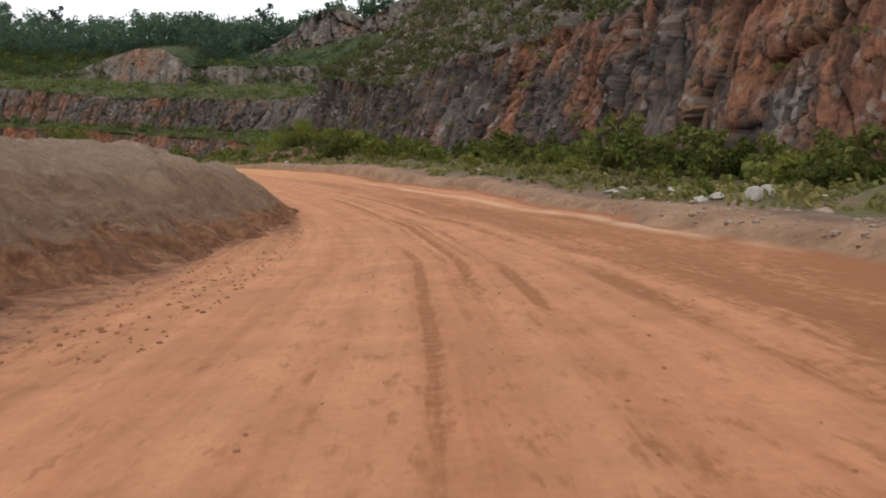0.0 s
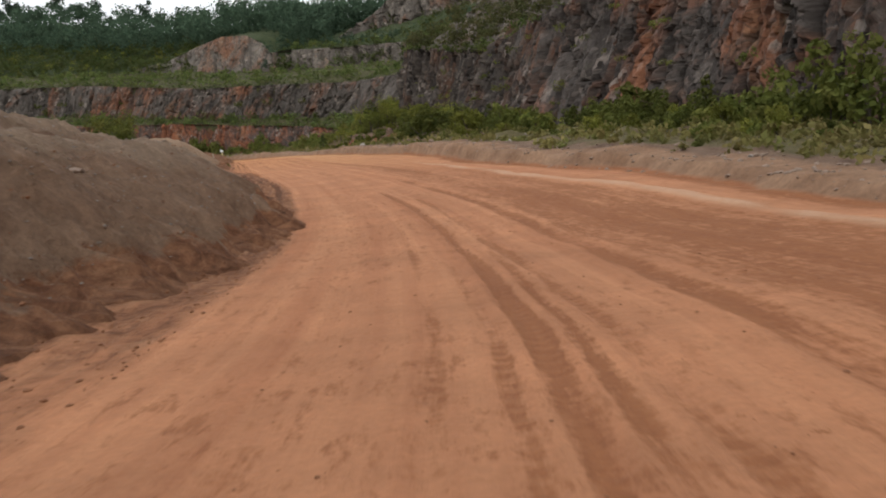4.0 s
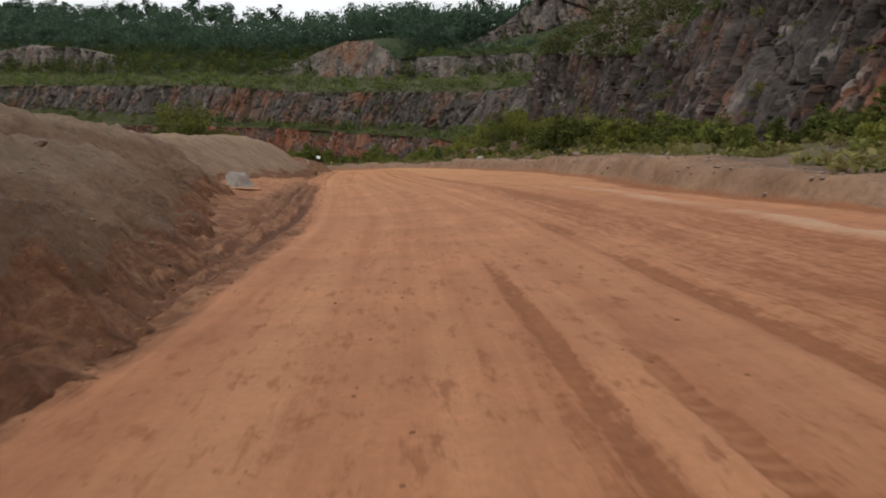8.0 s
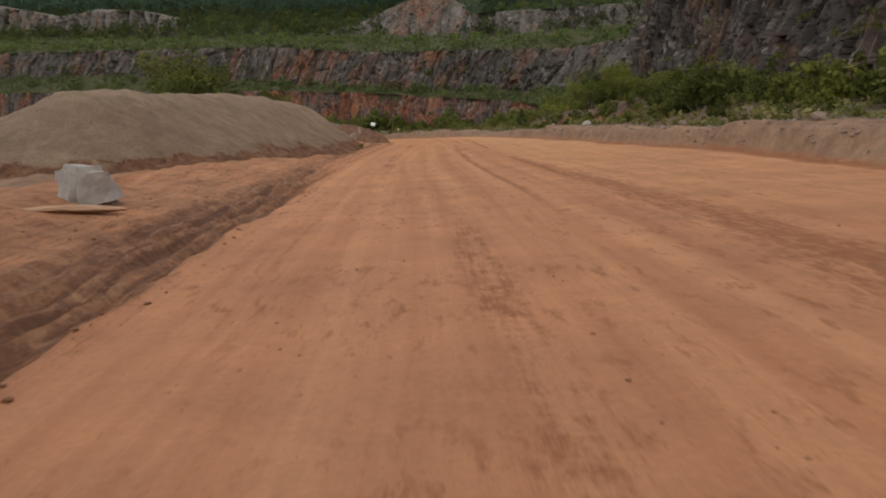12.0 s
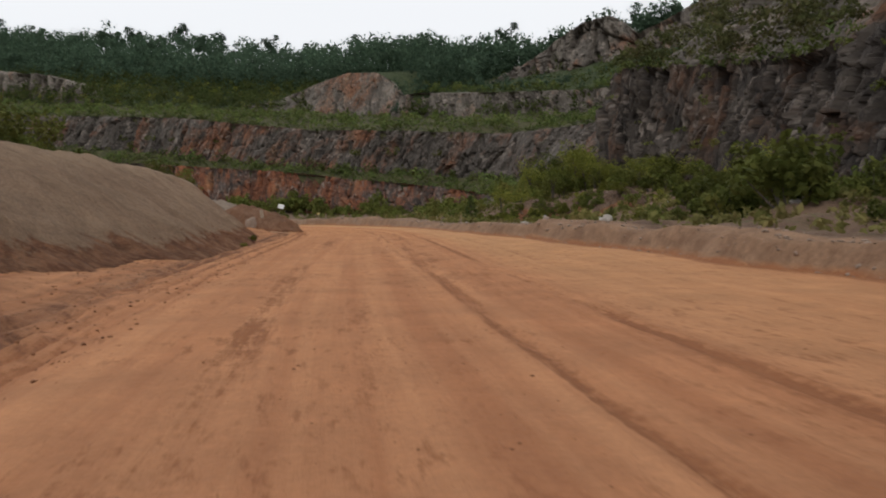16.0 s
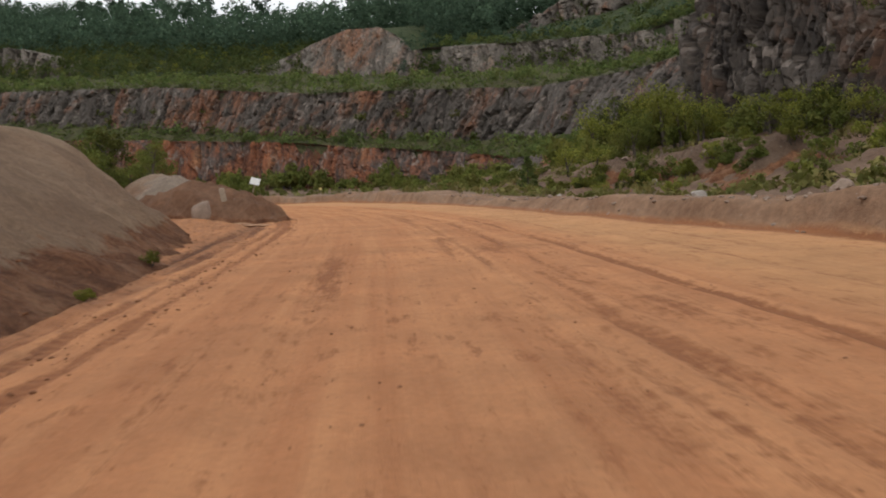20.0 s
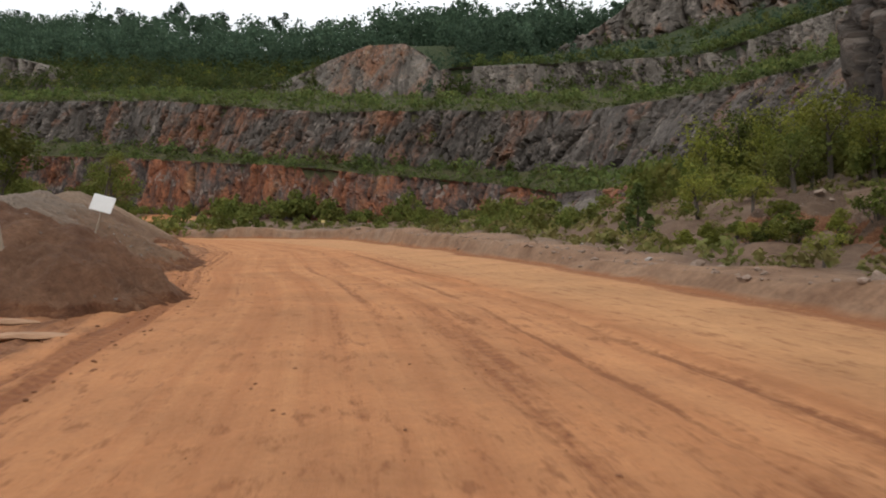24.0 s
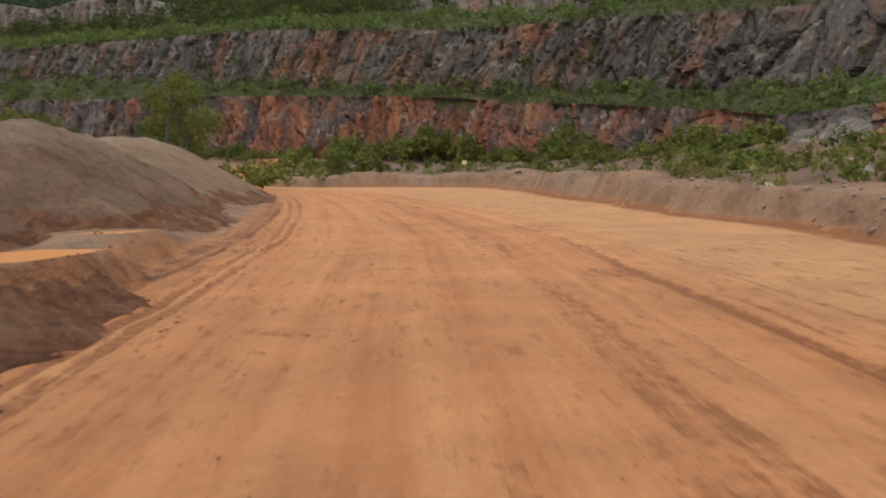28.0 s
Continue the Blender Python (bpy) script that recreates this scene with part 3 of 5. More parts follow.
def surface_kinds(x, y):
    d = x - road_x(y)
    p = np.stack([x, y, 0 * x], 1)
    bs = berm_at(y) + 1.5 * fbm(p * 0.16, 5, 3)
    verge = np.clip((d - bs + 0.1) / 0.4, 0, 1) + np.clip((-d - 10.5) / 2.5, 0, 1) + np.clip((-d - 5.0) / 1.5, 0, 1) * np.clip((y - 148) / 10, 0, 1)
    verge = np.clip(verge, 0, 1)
    damp_and_shade, print_marks = 0 * d, 0 * d
    for k, (d0, y0, y1, depth, width, soak, tread) in enumerate(RUTS):
        shift = rut_line(k, d0, y)
        live = np.clip((y - y0) / 8, 0, 1) * np.clip((y1 - y) / 8, 0, 1)
        here = live * np.exp(-(((d - shift) / (1.15 * width)) ** 4)) * np.clip(0.62 + 2.4 * fbm(np.stack([y * 0.16, 0 * y + 3 * k, 0 * y], 1), 90 + k, 3), 0.6 if soak >= 0.9 else 0.0, 1.1)
        damp_and_shade = np.maximum(damp_and_shade, soak * here)
        print_marks = np.maximum(print_marks, tread * here)
    band = np.clip((d - 2.9) / 0.5, 0, 1) * np.clip((7.6 - d) / 0.6, 0, 1) * np.clip((78 - y) / 20, 0, 1) * (0.50 + 0.8 * fbm(np.stack([d * 1.2, y * 0.1, 0 * y], 1), 55, 4))
    band = band + np.exp(-(((d - 4.7) / 1.0) ** 2)) * np.clip((y - 58) / 15, 0, 1) * np.clip((118 - y) / 30, 0, 1) * 0.5
    band = band + np.clip((d - 1.4) / 0.4, 0, 1) * np.clip((4.6 - d) / 0.5, 0, 1) * np.clip((y - 98) / 15, 0, 1) * np.clip(0.12 + 1.5 * fbm(np.stack([d * 1.6, y * 0.35, 0 * y], 1), 56, 4), 0, 0.6)
    late = np.clip((y - 84) / 20, 0, 1)
    mud = np.clip((-d - 2.5 - 0.4 * np.clip((y - 62) / 20, 0, 1)) / (0.8 + 1.4 * late), 0, 1) * (0.22 + 0.78 * np.clip((y - 22) / 22, 0, 1)) * (1 - 0.25 * np.clip((y - 55) / 15, 0, 1)) * (1 - 0.26 * late)
    flat = np.clip((y - 62) / 14, 0, 1)
    mud = mud * (1 - 0.55 * flat * np.clip((-d - 5.0) / 0.8, 0, 1))
    mud = np.clip(mud + 0.75 * np.clip((-d - 4.3) / 1.6, 0, 1) * np.clip((y + 8) / 12, 0, 1) * (1 - 0.85 * flat), 0, 1)
    # shade at the toe of the berm, painted as a narrow dark line
    foot = np.exp(-(((d - bs + 0.1) / 0.4) ** 2)) * 0.75
    damp_and_shade = np.maximum.reduce([damp_and_shade, band, foot])
    sandy = np.clip((y - 60) / 60, 0, 1) * (0.1 + (0.35 + 0.5 * np.clip((y - 95) / 40, 0, 1)) * np.clip((d - 4.5) / 1.4, 0, 1))
    grassy = np.clip((d - bs - 1.8) / 3, 0, 1) * 0.62 * (1 - 0.75 * np.clip((y - 105) / 25, 0, 1)) + np.clip((-d - 30) / 15, 0, 1) * 0.8
    return {"lat": d, "along": y, "verge": verge, "damp_and_shade": np.clip(damp_and_shade, 0, 1), "mud": mud, "print": np.clip(print_marks, 0, 1), "sandy": sandy, "grassy": np.clip(grassy, 0, 1), "pale": windrow(d, y, p)}


def build_ground():
    cols = np.r_[-3500, -1800, -900, -520, -330, -220, -150, -110, -80, -62, -50, -41, np.arange(-35, -14, 1.0), np.arange(-14, -9, 0.4), np.arange(-9, -6, 0.2), np.arange(-6, -1.4, 0.13), np.arange(-1.4, 2.6, 0.075), np.arange(2.6, 5.0, 0.12), np.arange(5.0, 17.5, 0.28), np.arange(17.5, 30, 0.8), np.arange(30, 62, 2), 70, 85, 110, 150, 220, 330, 520, 900, 1800, 3500]
    rows = np.r_[-3500, -1800, -900, -500, -300, -200, -140, -100, -75, -58, -46, -38, np.arange(-32, -4, 1.0), np.arange(-4, 150, 0.3), np.arange(150, 180, 0.4), np.arange(180, 266, 0.8), np.arange(266, 300, 3), 310, 340, 400, 520, 800, 1500, 3500]
    dd, yy = np.meshgrid(cols, rows)
    x, y = (dd + road_x(yy)).ravel(), yy.ravel()
    z = ground_at(x, y)
    far = np.clip((np.hypot(x + 30, y - 100) - 260) / 300, 0, 1)
    z = z * (1 - far) - 4 * far
    me = mesh_of("ground", np.stack([x, y, z], 1), grid_faces(len(rows), len(cols))[:, ::-1], EARTH, True, surface_kinds(x, y))
    return tagged(new("ground", me), "orange compacted dirt haul road with damp wheel ruts and rough verges", "ground", kind="structure")


build_ground()


# ---- rock faces ----
def curve_at(points, n):
    a = np.array(points, float)
    s = np.r_[0, np.cumsum(np.linalg.norm(np.diff(a[:, :2], axis=0), axis=1))]
    u = np.linspace(0, s[-1], n)
    return np.stack([np.interp(u, s, a[:, k]) for k in range(a.shape[1])], 1)


def smooth_rows(a, n):
    for _ in range(n):
        a[1:-1] = 0.25 * a[:-2] + 0.5 * a[1:-1] + 0.25 * a[2:]
    return a


def shelf(u, z, wide, tall, seed):
    """Irregular blocks on a wall, u along it and z up: a random number of each block, its tilted face and the way to its edge."""
    p = np.stack([u / wide, 0 * u + 0.5, z / tall], 1)
    num, off, tilt, edge = cells(p, seed)
    return num, off[:, 0] * tilt[:, 0] + off[:, 2] * tilt[:, 2], edge


def rock_relief(u, z, seed, size):
    """How far broken rock stands out of its wall, in metres, and a shade for each block: upright pillars, blocks in them, chunks in those."""
    q = np.stack([u, 0 * u, z], 1)
    uu, zz = u + 1.6 * size * fbm(q * (0.22 / size), seed + 1, 3), z + 1.2 * size * fbm(q * (0.30 / size), seed + 2, 3)
    n1, f1, e1 = shelf(uu, zz, 3.2 * size, 13.0 * size, seed + 11)
    n2, f2, e2 = shelf(uu, zz, 1.25 * size, 5.0 * size, seed + 17)
    n3, f3, e3 = shelf(uu, zz, 0.62 * size, 1.5 * size, seed + 23)
    n4, f4, e4 = shelf(uu, zz, 6.5 * size, 4.5 * size, seed + 29)
    broken = np.clip(0.75 + 2.6 * fbm(q * (0.16 / size), seed + 31, 3), 0.12, 1.5)
    hollow = np.clip((n4 - 0.70) / 0.1, 0, 1) * np.clip(e4 / 0.35, 0, 1)
    d = 2.6 * fbm(q * np.array([0.09, 1, 0.05]) / size, seed + 37, 3)
    d = d + 1.1 * (n1 - 0.5) + 1.9 * f1 - 0.8 * np.exp(-e1 / 0.035)
    d = d + broken ** 0.5 * (0.85 * (n2 - 0.5) + 1.4 * f2 - 0.40 * np.exp(-e2 / 0.04))
    d = d + broken * (0.36 * (n3 - 0.5) + 0.9 * f3 - 0.18 * np.exp(-e3 / 0.06)) - 0.6 * hollow
    return d * size, 0.30 * n1 + 0.40 * n2 + 0.30 * n3


def loft(name, low, high, step, material, rough, size, label, category="rock face", seed=0, view=(-25, 90), ledge=0.0, smooth=False, lean=0.0, across=None, crown=1.0):
    """A rock wall or slope between two lines. rough: strength of the relief; size: scale of the blocks."""
    a0 = np.array(low, float)
    length = np.linalg.norm(np.diff(a0[:, :2], axis=0), axis=1).sum()
    across = across or step
    nu = int(length / across) + 1
    a, b = smooth_rows(curve_at(low, nu), int(2 / across)), smooth_rows(curve_at(high, nu), int(2 / across))
    nv = int(np.linalg.norm(b - a, axis=1).max() / step) + 2
    v = np.linspace(0, 1, nv)[None, :, None]
    g = a[:, None] * (1 - v) + b[:, None] * v
    t = np.gradient(0.5 * (a + b), axis=0)
    out = np.stack([t[:, 1], -t[:, 0], 0 * t[:, 0]], 1)
    out /= np.linalg.norm(out, axis=1)[:, None] + 1e-9
    side = np.sign(((np.array(view) - 0.5 * (a + b)[:, :2]) * out[:, :2]).sum(1).mean())
    out = (out * side)[:, None, :] * np.ones((1, nv, 1))
    p = g.reshape(-1, 3)
    o = out.reshape(-1, 3)
    vv = np.broadcast_to(v, g.shape[:2] + (1,)).reshape(-1)
    run = np.r_[0, np.cumsum(np.linalg.norm(np.diff(a[:, :2], axis=0), axis=1))]
    run = np.broadcast_to(run[:, None], g.shape[:2]).reshape(-1) + lean * p[:, 2]
    climb = np.linalg.norm(g - a[:, None], axis=2).reshape(-1) + 0.4 * a[:, None, 2].repeat(nv, 1).reshape(-1)
    if smooth:
        d, blk = 2.2 * fbm(p * 0.10, seed, 4), vnoise(p * 0.4, seed)
    else:
        d, blk = rock_relief(run, climb, seed, size)
    keep = np.clip((1 - vv) / 0.06, 0, 1) if ledge else np.clip((1 - vv) / 0.04, 0, 1) * 0.7 + 0.3
    q = p + o * (rough * d * keep)[:, None]
    q[:, 2] += crown * np.clip((vv - 0.6) / 0.4, 0, 1) * (1.6 * fbm(p * 0.12, seed + 41, 3) + 0.9 * (blk - 0.5))
    q = q.reshape(nu, nv, 3)
    blk, jn = blk.reshape(nu, nv), run.reshape(nu, nv)
    skirt = q[:, :1] + np.array([0, 0, -6.0])
    q, blk, jn, nv = np.concatenate([skirt, q], 1), np.concatenate([blk[:, :1], blk], 1), np.concatenate([jn[:, :1], jn], 1), nv + 1
    if ledge:
        back = q[:, -1:] - out[:, -1:] * ledge + np.array([0, 0, -0.5])
        q, blk, jn, nv = np.concatenate([q, back], 1), np.concatenate([blk, blk[:, -1:]], 1), np.concatenate([jn, jn[:, -1:]], 1), nv + 1
    me = mesh_of(name, q.reshape(-1, 3), grid_faces(nu, nv), material, smooth, {"block": blk.ravel(), "joint": jn.ravel()})
    ob = tagged(new(name, me), label, category, kind="structure")
    return ob, q


CLIFF_TOP = [(42, -28, 15), (39, 22, 16), (32.5, 51, 17), (27.5, 66, 18.2), (23, 77, 19), (18, 93, 20), (10.5, 111, 20.6), (2.5, 124, 21), (-3.5, 144, 22), (-9.5, 168, 24.2), (-17, 183, 27.2), (-25.8, 194.5, 30.0), (-26.5, 200, 30.8), (-20, 216, 32), (-8, 238, 36)]
UPPER_TOP = [(80, -28, 34), (66, 25, 36), (56, 62, 40), (44, 92, 43), (30, 118, 45), (20, 146, 47), (10, 172, 47), (0, 192, 45), (-3, 206, 44), (6, 226, 46), (20, 250, 50)]
RED_FOOT = [(-24, 188, 14.8), (-34, 205, 15.2), (-44, 222, 14.8), (-51, 235, 14.4), (-60, 257, 14.8), (-72, 268, 15.8), (-106, 276.5, 18.2), (-149, 287, 21), (-230, 307, 27), (-420, 355, 40)]
RED_TOP = [(-22, 194, 17.6), (-32, 208, 17.6), (-41.5, 225, 18.3), (-48.5, 238, 18.8), (-58, 261, 20.8), (-71, 271, 23.6), (-95, 277, 26.5), (-106, 279.5, 28.3), (-130, 285.5, 30.9), (-161, 293, 34), (-230, 310, 40), (-420, 358, 55)]
GREY_FOOT = [(-14, 212, 21.5), (-30, 238, 22), (-44, 259, 23), (-56, 273, 24.5), (-71, 279, 26), (-100, 286, 29), (-128, 293, 32), (-168, 303, 38), (-230, 318, 46), (-420, 366, 62)]
GREY_TOP = [(-6, 216, 33), (-24, 246, 34), (-37, 263, 34.7), (-55, 277, 35.7), (-83, 284.5, 38.7), (-110, 291.5, 41), (-131, 297, 44.3), (-156, 303, 48.3), (-180, 309, 50.7), (-228, 321.5, 55.7), (-420, 369, 75)]
UP_FOOT = [(8, 232, 40.3), (-18, 275, 41.8), (-35, 298, 43.3), (-58, 305, 44.6), (-90, 313.5, 46.8), (-106, 318, 48.8), (-140, 326, 53.3), (-158, 331, 55.7), (-230, 346, 63.3), (-420, 392, 85.3)]
UP_TOP = [(10, 236, 48.0), (-18, 279, 49.5), (-35, 301, 49.8), (-58, 308, 51.6), (-89, 316.5, 54.6), (-94, 319, 54.6), (-98.5, 323, 60.0), (-104, 325, 63.2), (-114, 327.5, 64.2), (-122, 329.5, 62.8), (-138, 334, 59.2), (-158, 337, 57.0), (-230, 351, 65.0), (-420, 396, 89.0)]
CREST = [(90, 250, 82.0), (60, 300, 84.0), (0, 345, 78.0), (-30, 360, 75.5), (-62, 375, 73.5), (-118, 390, 80.5), (-164, 401, 83.5), (-216, 414, 95.5), (-310, 437, 111.0), (-408, 462, 125.0), (-560, 500, 160.0)]

loft("cliff_face", CLIFF_FOOT[1:], CLIFF_TOP[1:], 0.24, ROCK_CLIFF, 1.0, 1.0, "high fractured grey and rust-red quarry cliff beside the road", seed=100, ledge=4.0, lean=-0.12, across=0.14)
loft("upper_slope", [(x + 1.5, y + 1, z - 0.7) for x, y, z in CLIFF_TOP], UPPER_TOP, 0.7, ROCK_PALE, 0.8, 1.7, "rough weathered rock slope with scrub above the cliff", seed=200, ledge=30.0)
loft("red_bench_face", RED_FOOT, RED_TOP, 0.42, ROCK_RED, 0.75, 1.0, "low rust-red quarry bench face of broken rock", seed=300, ledge=2.0, across=0.32, crown=0.25)
loft("red_bench_ledge", [(x, y + 0.6, z - 0.3) for x, y, z in RED_TOP], [(x, y, z + 0.6) for x, y, z in GREY_FOOT], 1.2, LEDGE, 0.6, 1.0, "grassy ledge above the red bench", "ledge", seed=320, smooth=True)
loft("grey_bench_face", GREY_FOOT, GREY_TOP, 0.42, ROCK_GREY, 0.85, 1.15, "dark grey quarry bench face of fractured rock", seed=400, ledge=2.0, across=0.34, crown=0.25)
loft("grey_bench_ledge", [(x, y + 0.6, z - 0.3) for x, y, z in GREY_TOP], [(x, y, z + 0.5) for x, y, z in UP_FOOT], 1.6, LEDGE, 0.6, 1.0, "wide grassy ledge above the grey bench", "ledge", seed=420, smooth=True)
loft("upper_bench_face", UP_FOOT[:8], UP_TOP[:12], 0.5, ROCK_PALE, 0.7, 1.2, "upper pale grey-brown bench face with a bare orange knoll", seed=500, ledge=2.0, across=0.4, crown=0.25)
loft("upper_bench_bank", UP_FOOT[7:], UP_TOP[11:], 1.2, LEDGE, 0.6, 1.0, "overgrown bank above the grey bench", "hillside", seed=540, smooth=True)
loft("wooded_hillside", [(x, y + 0.8, z - 0.4) for x, y, z in UP_TOP], CREST, 3.0, WOOD_FLOOR, 0.6, 1.0, "grassy hillside rising to the woods", "hillside", seed=520, ledge=120.0, smooth=True)
loft("left_rock_face", [(-225, 352, 64), (-236, 353, 60), (-255, 358, 61), (-314, 373, 65), (-390, 392, 84)], [(-224, 353, 66.5), (-238, 357, 75.5), (-256, 362, 80), (-280, 369, 84), (-314, 377, 86), (-390, 396, 104)], 0.6, ROCK_PALE, 1.0, 1.8, "far grey-brown rock face among trees", seed=600, ledge=25.0)
loft("hilltop_crag", [(-72, 331, 58), (-58, 328, 57), (-40, 323, 55), (-25, 318, 54), (6, 300, 55)], [(-70, 337, 61), (-60, 338, 67), (-51, 337, 72.5), (-44, 336, 77), (-36, 335, 78), (-28, 333, 71.5), (6, 318, 84)], 0.5, ROCK_PALE, 1.2, 2.0, "rocky crag on the hilltop above the benches", seed=700, ledge=40.0)
loft("rock_outcrop", [(-41, 214, 14.2), (-46, 223, 14.2), (-50.5, 231, 14.0), (-54.5, 240, 14.2), (-56, 247, 14.6)], [(-39.5, 217, 17.0), (-44, 226, 17.4), (-48.3, 234, 17.8), (-53, 243, 17.6), (-55, 250, 17.0)], 0.26, ROCK_PALE, 1.0, 0.9, "outcrop of pale broken rock beside the far road", seed=800, ledge=2.0)


# ---- tipped heaps ----
PILES = []


def puddle_mask(x, y):
    """1 over the puddles, falling to 0 round them, with the level of the water."""
    w, level = 0 * x, 0 * x
    for px, py, rx, ry, turn, z in PUDDLES:
        u, v = (x - px) * math.cos(turn) + (y - py) * math.sin(turn), -(x - px) * math.sin(turn) + (y - py) * math.cos(turn)
        here = np.clip((2.0 - np.hypot(u / rx, v / ry)) / 0.8, 0, 1)
        level = np.where(here > w, z, level)
        w = np.maximum(w, here)
    return w, level


def heap(name, ridge, slope, material, label, step=0.3, seed=0, rough=0.35, rill=0.25, crown=1.2, category="spoil heap", fine=0.10, shoulder=None):
    """A heap at its angle of rest below a ridge line, with rills down its sides and a ragged toe."""
    r = np.array(ridge, float)
    if r.shape[1] == 3:
        r = np.concatenate([r, np.full((len(r), 1), slope)], 1)
    pts = curve_at(r, max(2, int(np.linalg.norm(np.diff(r[:, :2], axis=0), axis=1).sum() / 0.6)))
    if shoulder:
        pts = np.concatenate([pts, curve_at(shoulder, 70)])
    reach = (r[:, 2].max() - ground_at(r[:, 0], r[:, 1]).min()) / slope + 3.0
    x0, x1, y0, y1 = r[:, 0].min() - reach, r[:, 0].max() + reach, r[:, 1].min() - reach, r[:, 1].max() + reach
    nx, ny = int((x1 - x0) / step) + 1, int((y1 - y0) / step) + 1
    yy, xx = np.meshgrid(np.linspace(y0, y1, ny), np.linspace(x0, x1, nx))
    x, y = xx.ravel(), yy.ravel()
    p = np.stack([x, y, 0 * x], 1)
    wx, wy = x + fbm(p * 0.20, seed + 1, 3), y + fbm(p * 0.20, seed + 2, 3)
    best, who, top = np.full(len(x), -1e9), np.zeros(len(x)), np.zeros(len(x))
    for k, (px, py, pz, steep) in enumerate(pts):
        dist = np.hypot(wx - px, wy - py)
        h = pz - steep * (np.sqrt(dist * dist + crown * crown) - crown)
        higher = h > best
        who = np.where(higher, np.arctan2(wy - py, wx - px) * 5 + k * 0.35, who)
        top = np.where(higher, pz, top)
        best = np.maximum(best, h)
    base = ground_at(x, y)
    z = best + rough * fbm(p * 0.5, seed + 3, 4) * np.clip((best - base) / 1.5, 0.25, 1) + fine * fbm(p * 2.2, seed + 4, 3)
    below = np.clip(top - z, 0, 20)
    z = z - rill * np.clip(below / 2.5, 0, 1) * np.abs(fbm(np.stack([who * 0.8, best * 0.12, 0 * who], 1), seed + 6, 3)) * 2
    # slumped lumps near the foot
    z = z + (0.8 * rough + 1.5 * fine) * np.exp(-(((z - base - 0.6) / 0.7) ** 2)) * fbm(p * 1.1, seed + 9, 4)
    lift = z - base
    lift = 0.5 * (lift + np.sqrt(lift * lift + 0.16)) - 0.13 + 0.10 * fbm(p * 0.7, seed + 12, 3)
    lift = np.where(lift < 0.02, 0.02 + (lift - 0.02) * 6, lift)
    z = base + lift
    w, level = puddle_mask(x, y)
    z = np.where(w > 0, z + w * (np.minimum(z, level - 0.12) - z), z)
    keep = (lift > -0.1).reshape(nx, ny)
    f = grid_faces(nx, ny)
    f = f[keep.ravel()[f].any(1)]
    used, inv = np.unique(f, return_inverse=True)
    me = mesh_of(name, np.stack([x, y, z], 1)[used], inv.reshape(-1, 4), material, True, {"rise": (z - base)[used], "below": below[used]})
    PILES.append((x0, x1, y0, y1, z.reshape(nx, ny)))
    return tagged(new(name, me), label, category)


def surface_at(x, y):
    """Height of the ground or of the heap that lies on it."""
    x, y = np.atleast_1d(np.asarray(x, float)), np.atleast_1d(np.asarray(y, float))
    out = ground_at(x, y)
    for x0, x1, y0, y1, grid in PILES:
        i = np.round((x - x0) / (x1 - x0) * (grid.shape[0] - 1)).astype(int)
        j = np.round((y - y0) / (y1 - y0) * (grid.shape[1] - 1)).astype(int)
        inside = (i >= 0) & (i < grid.shape[0]) & (j >= 0) & (j < grid.shape[1])
        z = grid[np.clip(i, 0, grid.shape[0] - 1), np.clip(j, 0, grid.shape[1] - 1)]
        out = np.where(inside, np.maximum(out, z), out)
    return out


BANK_RIDGE = [(-12.5, -30, 3.6, 0.58), (-13, 5, 3.8, 0.58), (-14, 31, 4.3, 0.58), (-15.5, 43, 5.0, 0.60), (-19.8, 54, 5.7, 0.70), (-23.0, 62.5, 6.05, 0.76), (-25.0, 69.0, 6.35, 0.78), (-26.4, 74.5, 6.4, 0.80)]
SHOULDER = [(-11.8, 12, 3.2, 0.7), (-12.0, 24, 3.5, 0.8), (-11.8, 32, 3.8, 0.9), (-11.2, 40, 3.9, 1.0), (-11.5, 44.5, 3.9, 0.95), (-12.8, 49, 3.9, 0.9), (-14.9, 53, 4.0, 0.8), (-17.4, 58, 4.3, 0.78), (-21.2, 65, 4.9, 0.78)]
SAND_RIDGE = [(-41.2, 98.5, 9.0, 0.62), (-41.6, 103, 9.3, 0.62), (-44, 115, 10.35, 0.67), (-47.5, 126, 11.1, 0.72), (-50, 133, 11.6, 0.82), (-51.2, 136.5, 11.6, 0.92)]
heap("spoil_bank", BANK_RIDGE, 0.58, BANK_SOIL, "long bank of tipped brown soil with stones along the road", seed=1000, rough=0.95, rill=0.5, fine=0.5, shoulder=SHOULDER, step=0.2)
heap("sand_bank", SAND_RIDGE, 0.62, SAND_SOIL, "long smooth sandy bank with dark red soil at its foot", seed=1100, rough=0.45, rill=0.07, fine=0.22, step=0.24)
heap("sign_mound", [(-55.6, 151.2, 10.3), (-54.0, 151.4, 10.8), (-52.6, 151.9, 10.55)], 0.80, DARK_SOIL, "dark reddish earth mound with a white sign on top", seed=1300, rough=1.3, step=0.14, fine=0.55, rill=0.5)
heap("gravel_mound", [(-56.8, 152.0, 10.2, 0.64), (-58.4, 157, 11.3, 0.62), (-61.2, 161, 11.9, 0.58), (-64.8, 165.8, 12.4, 0.54), (-67.8, 169.2, 12.3, 0.52), (-69.6, 171.8, 11.6, 0.50)], 0.64, GRAVEL_SOIL, "bank of brown soil topped with pale grey gravel", seed=1400, rough=0.9, rill=0.5, fine=0.4, step=0.22)
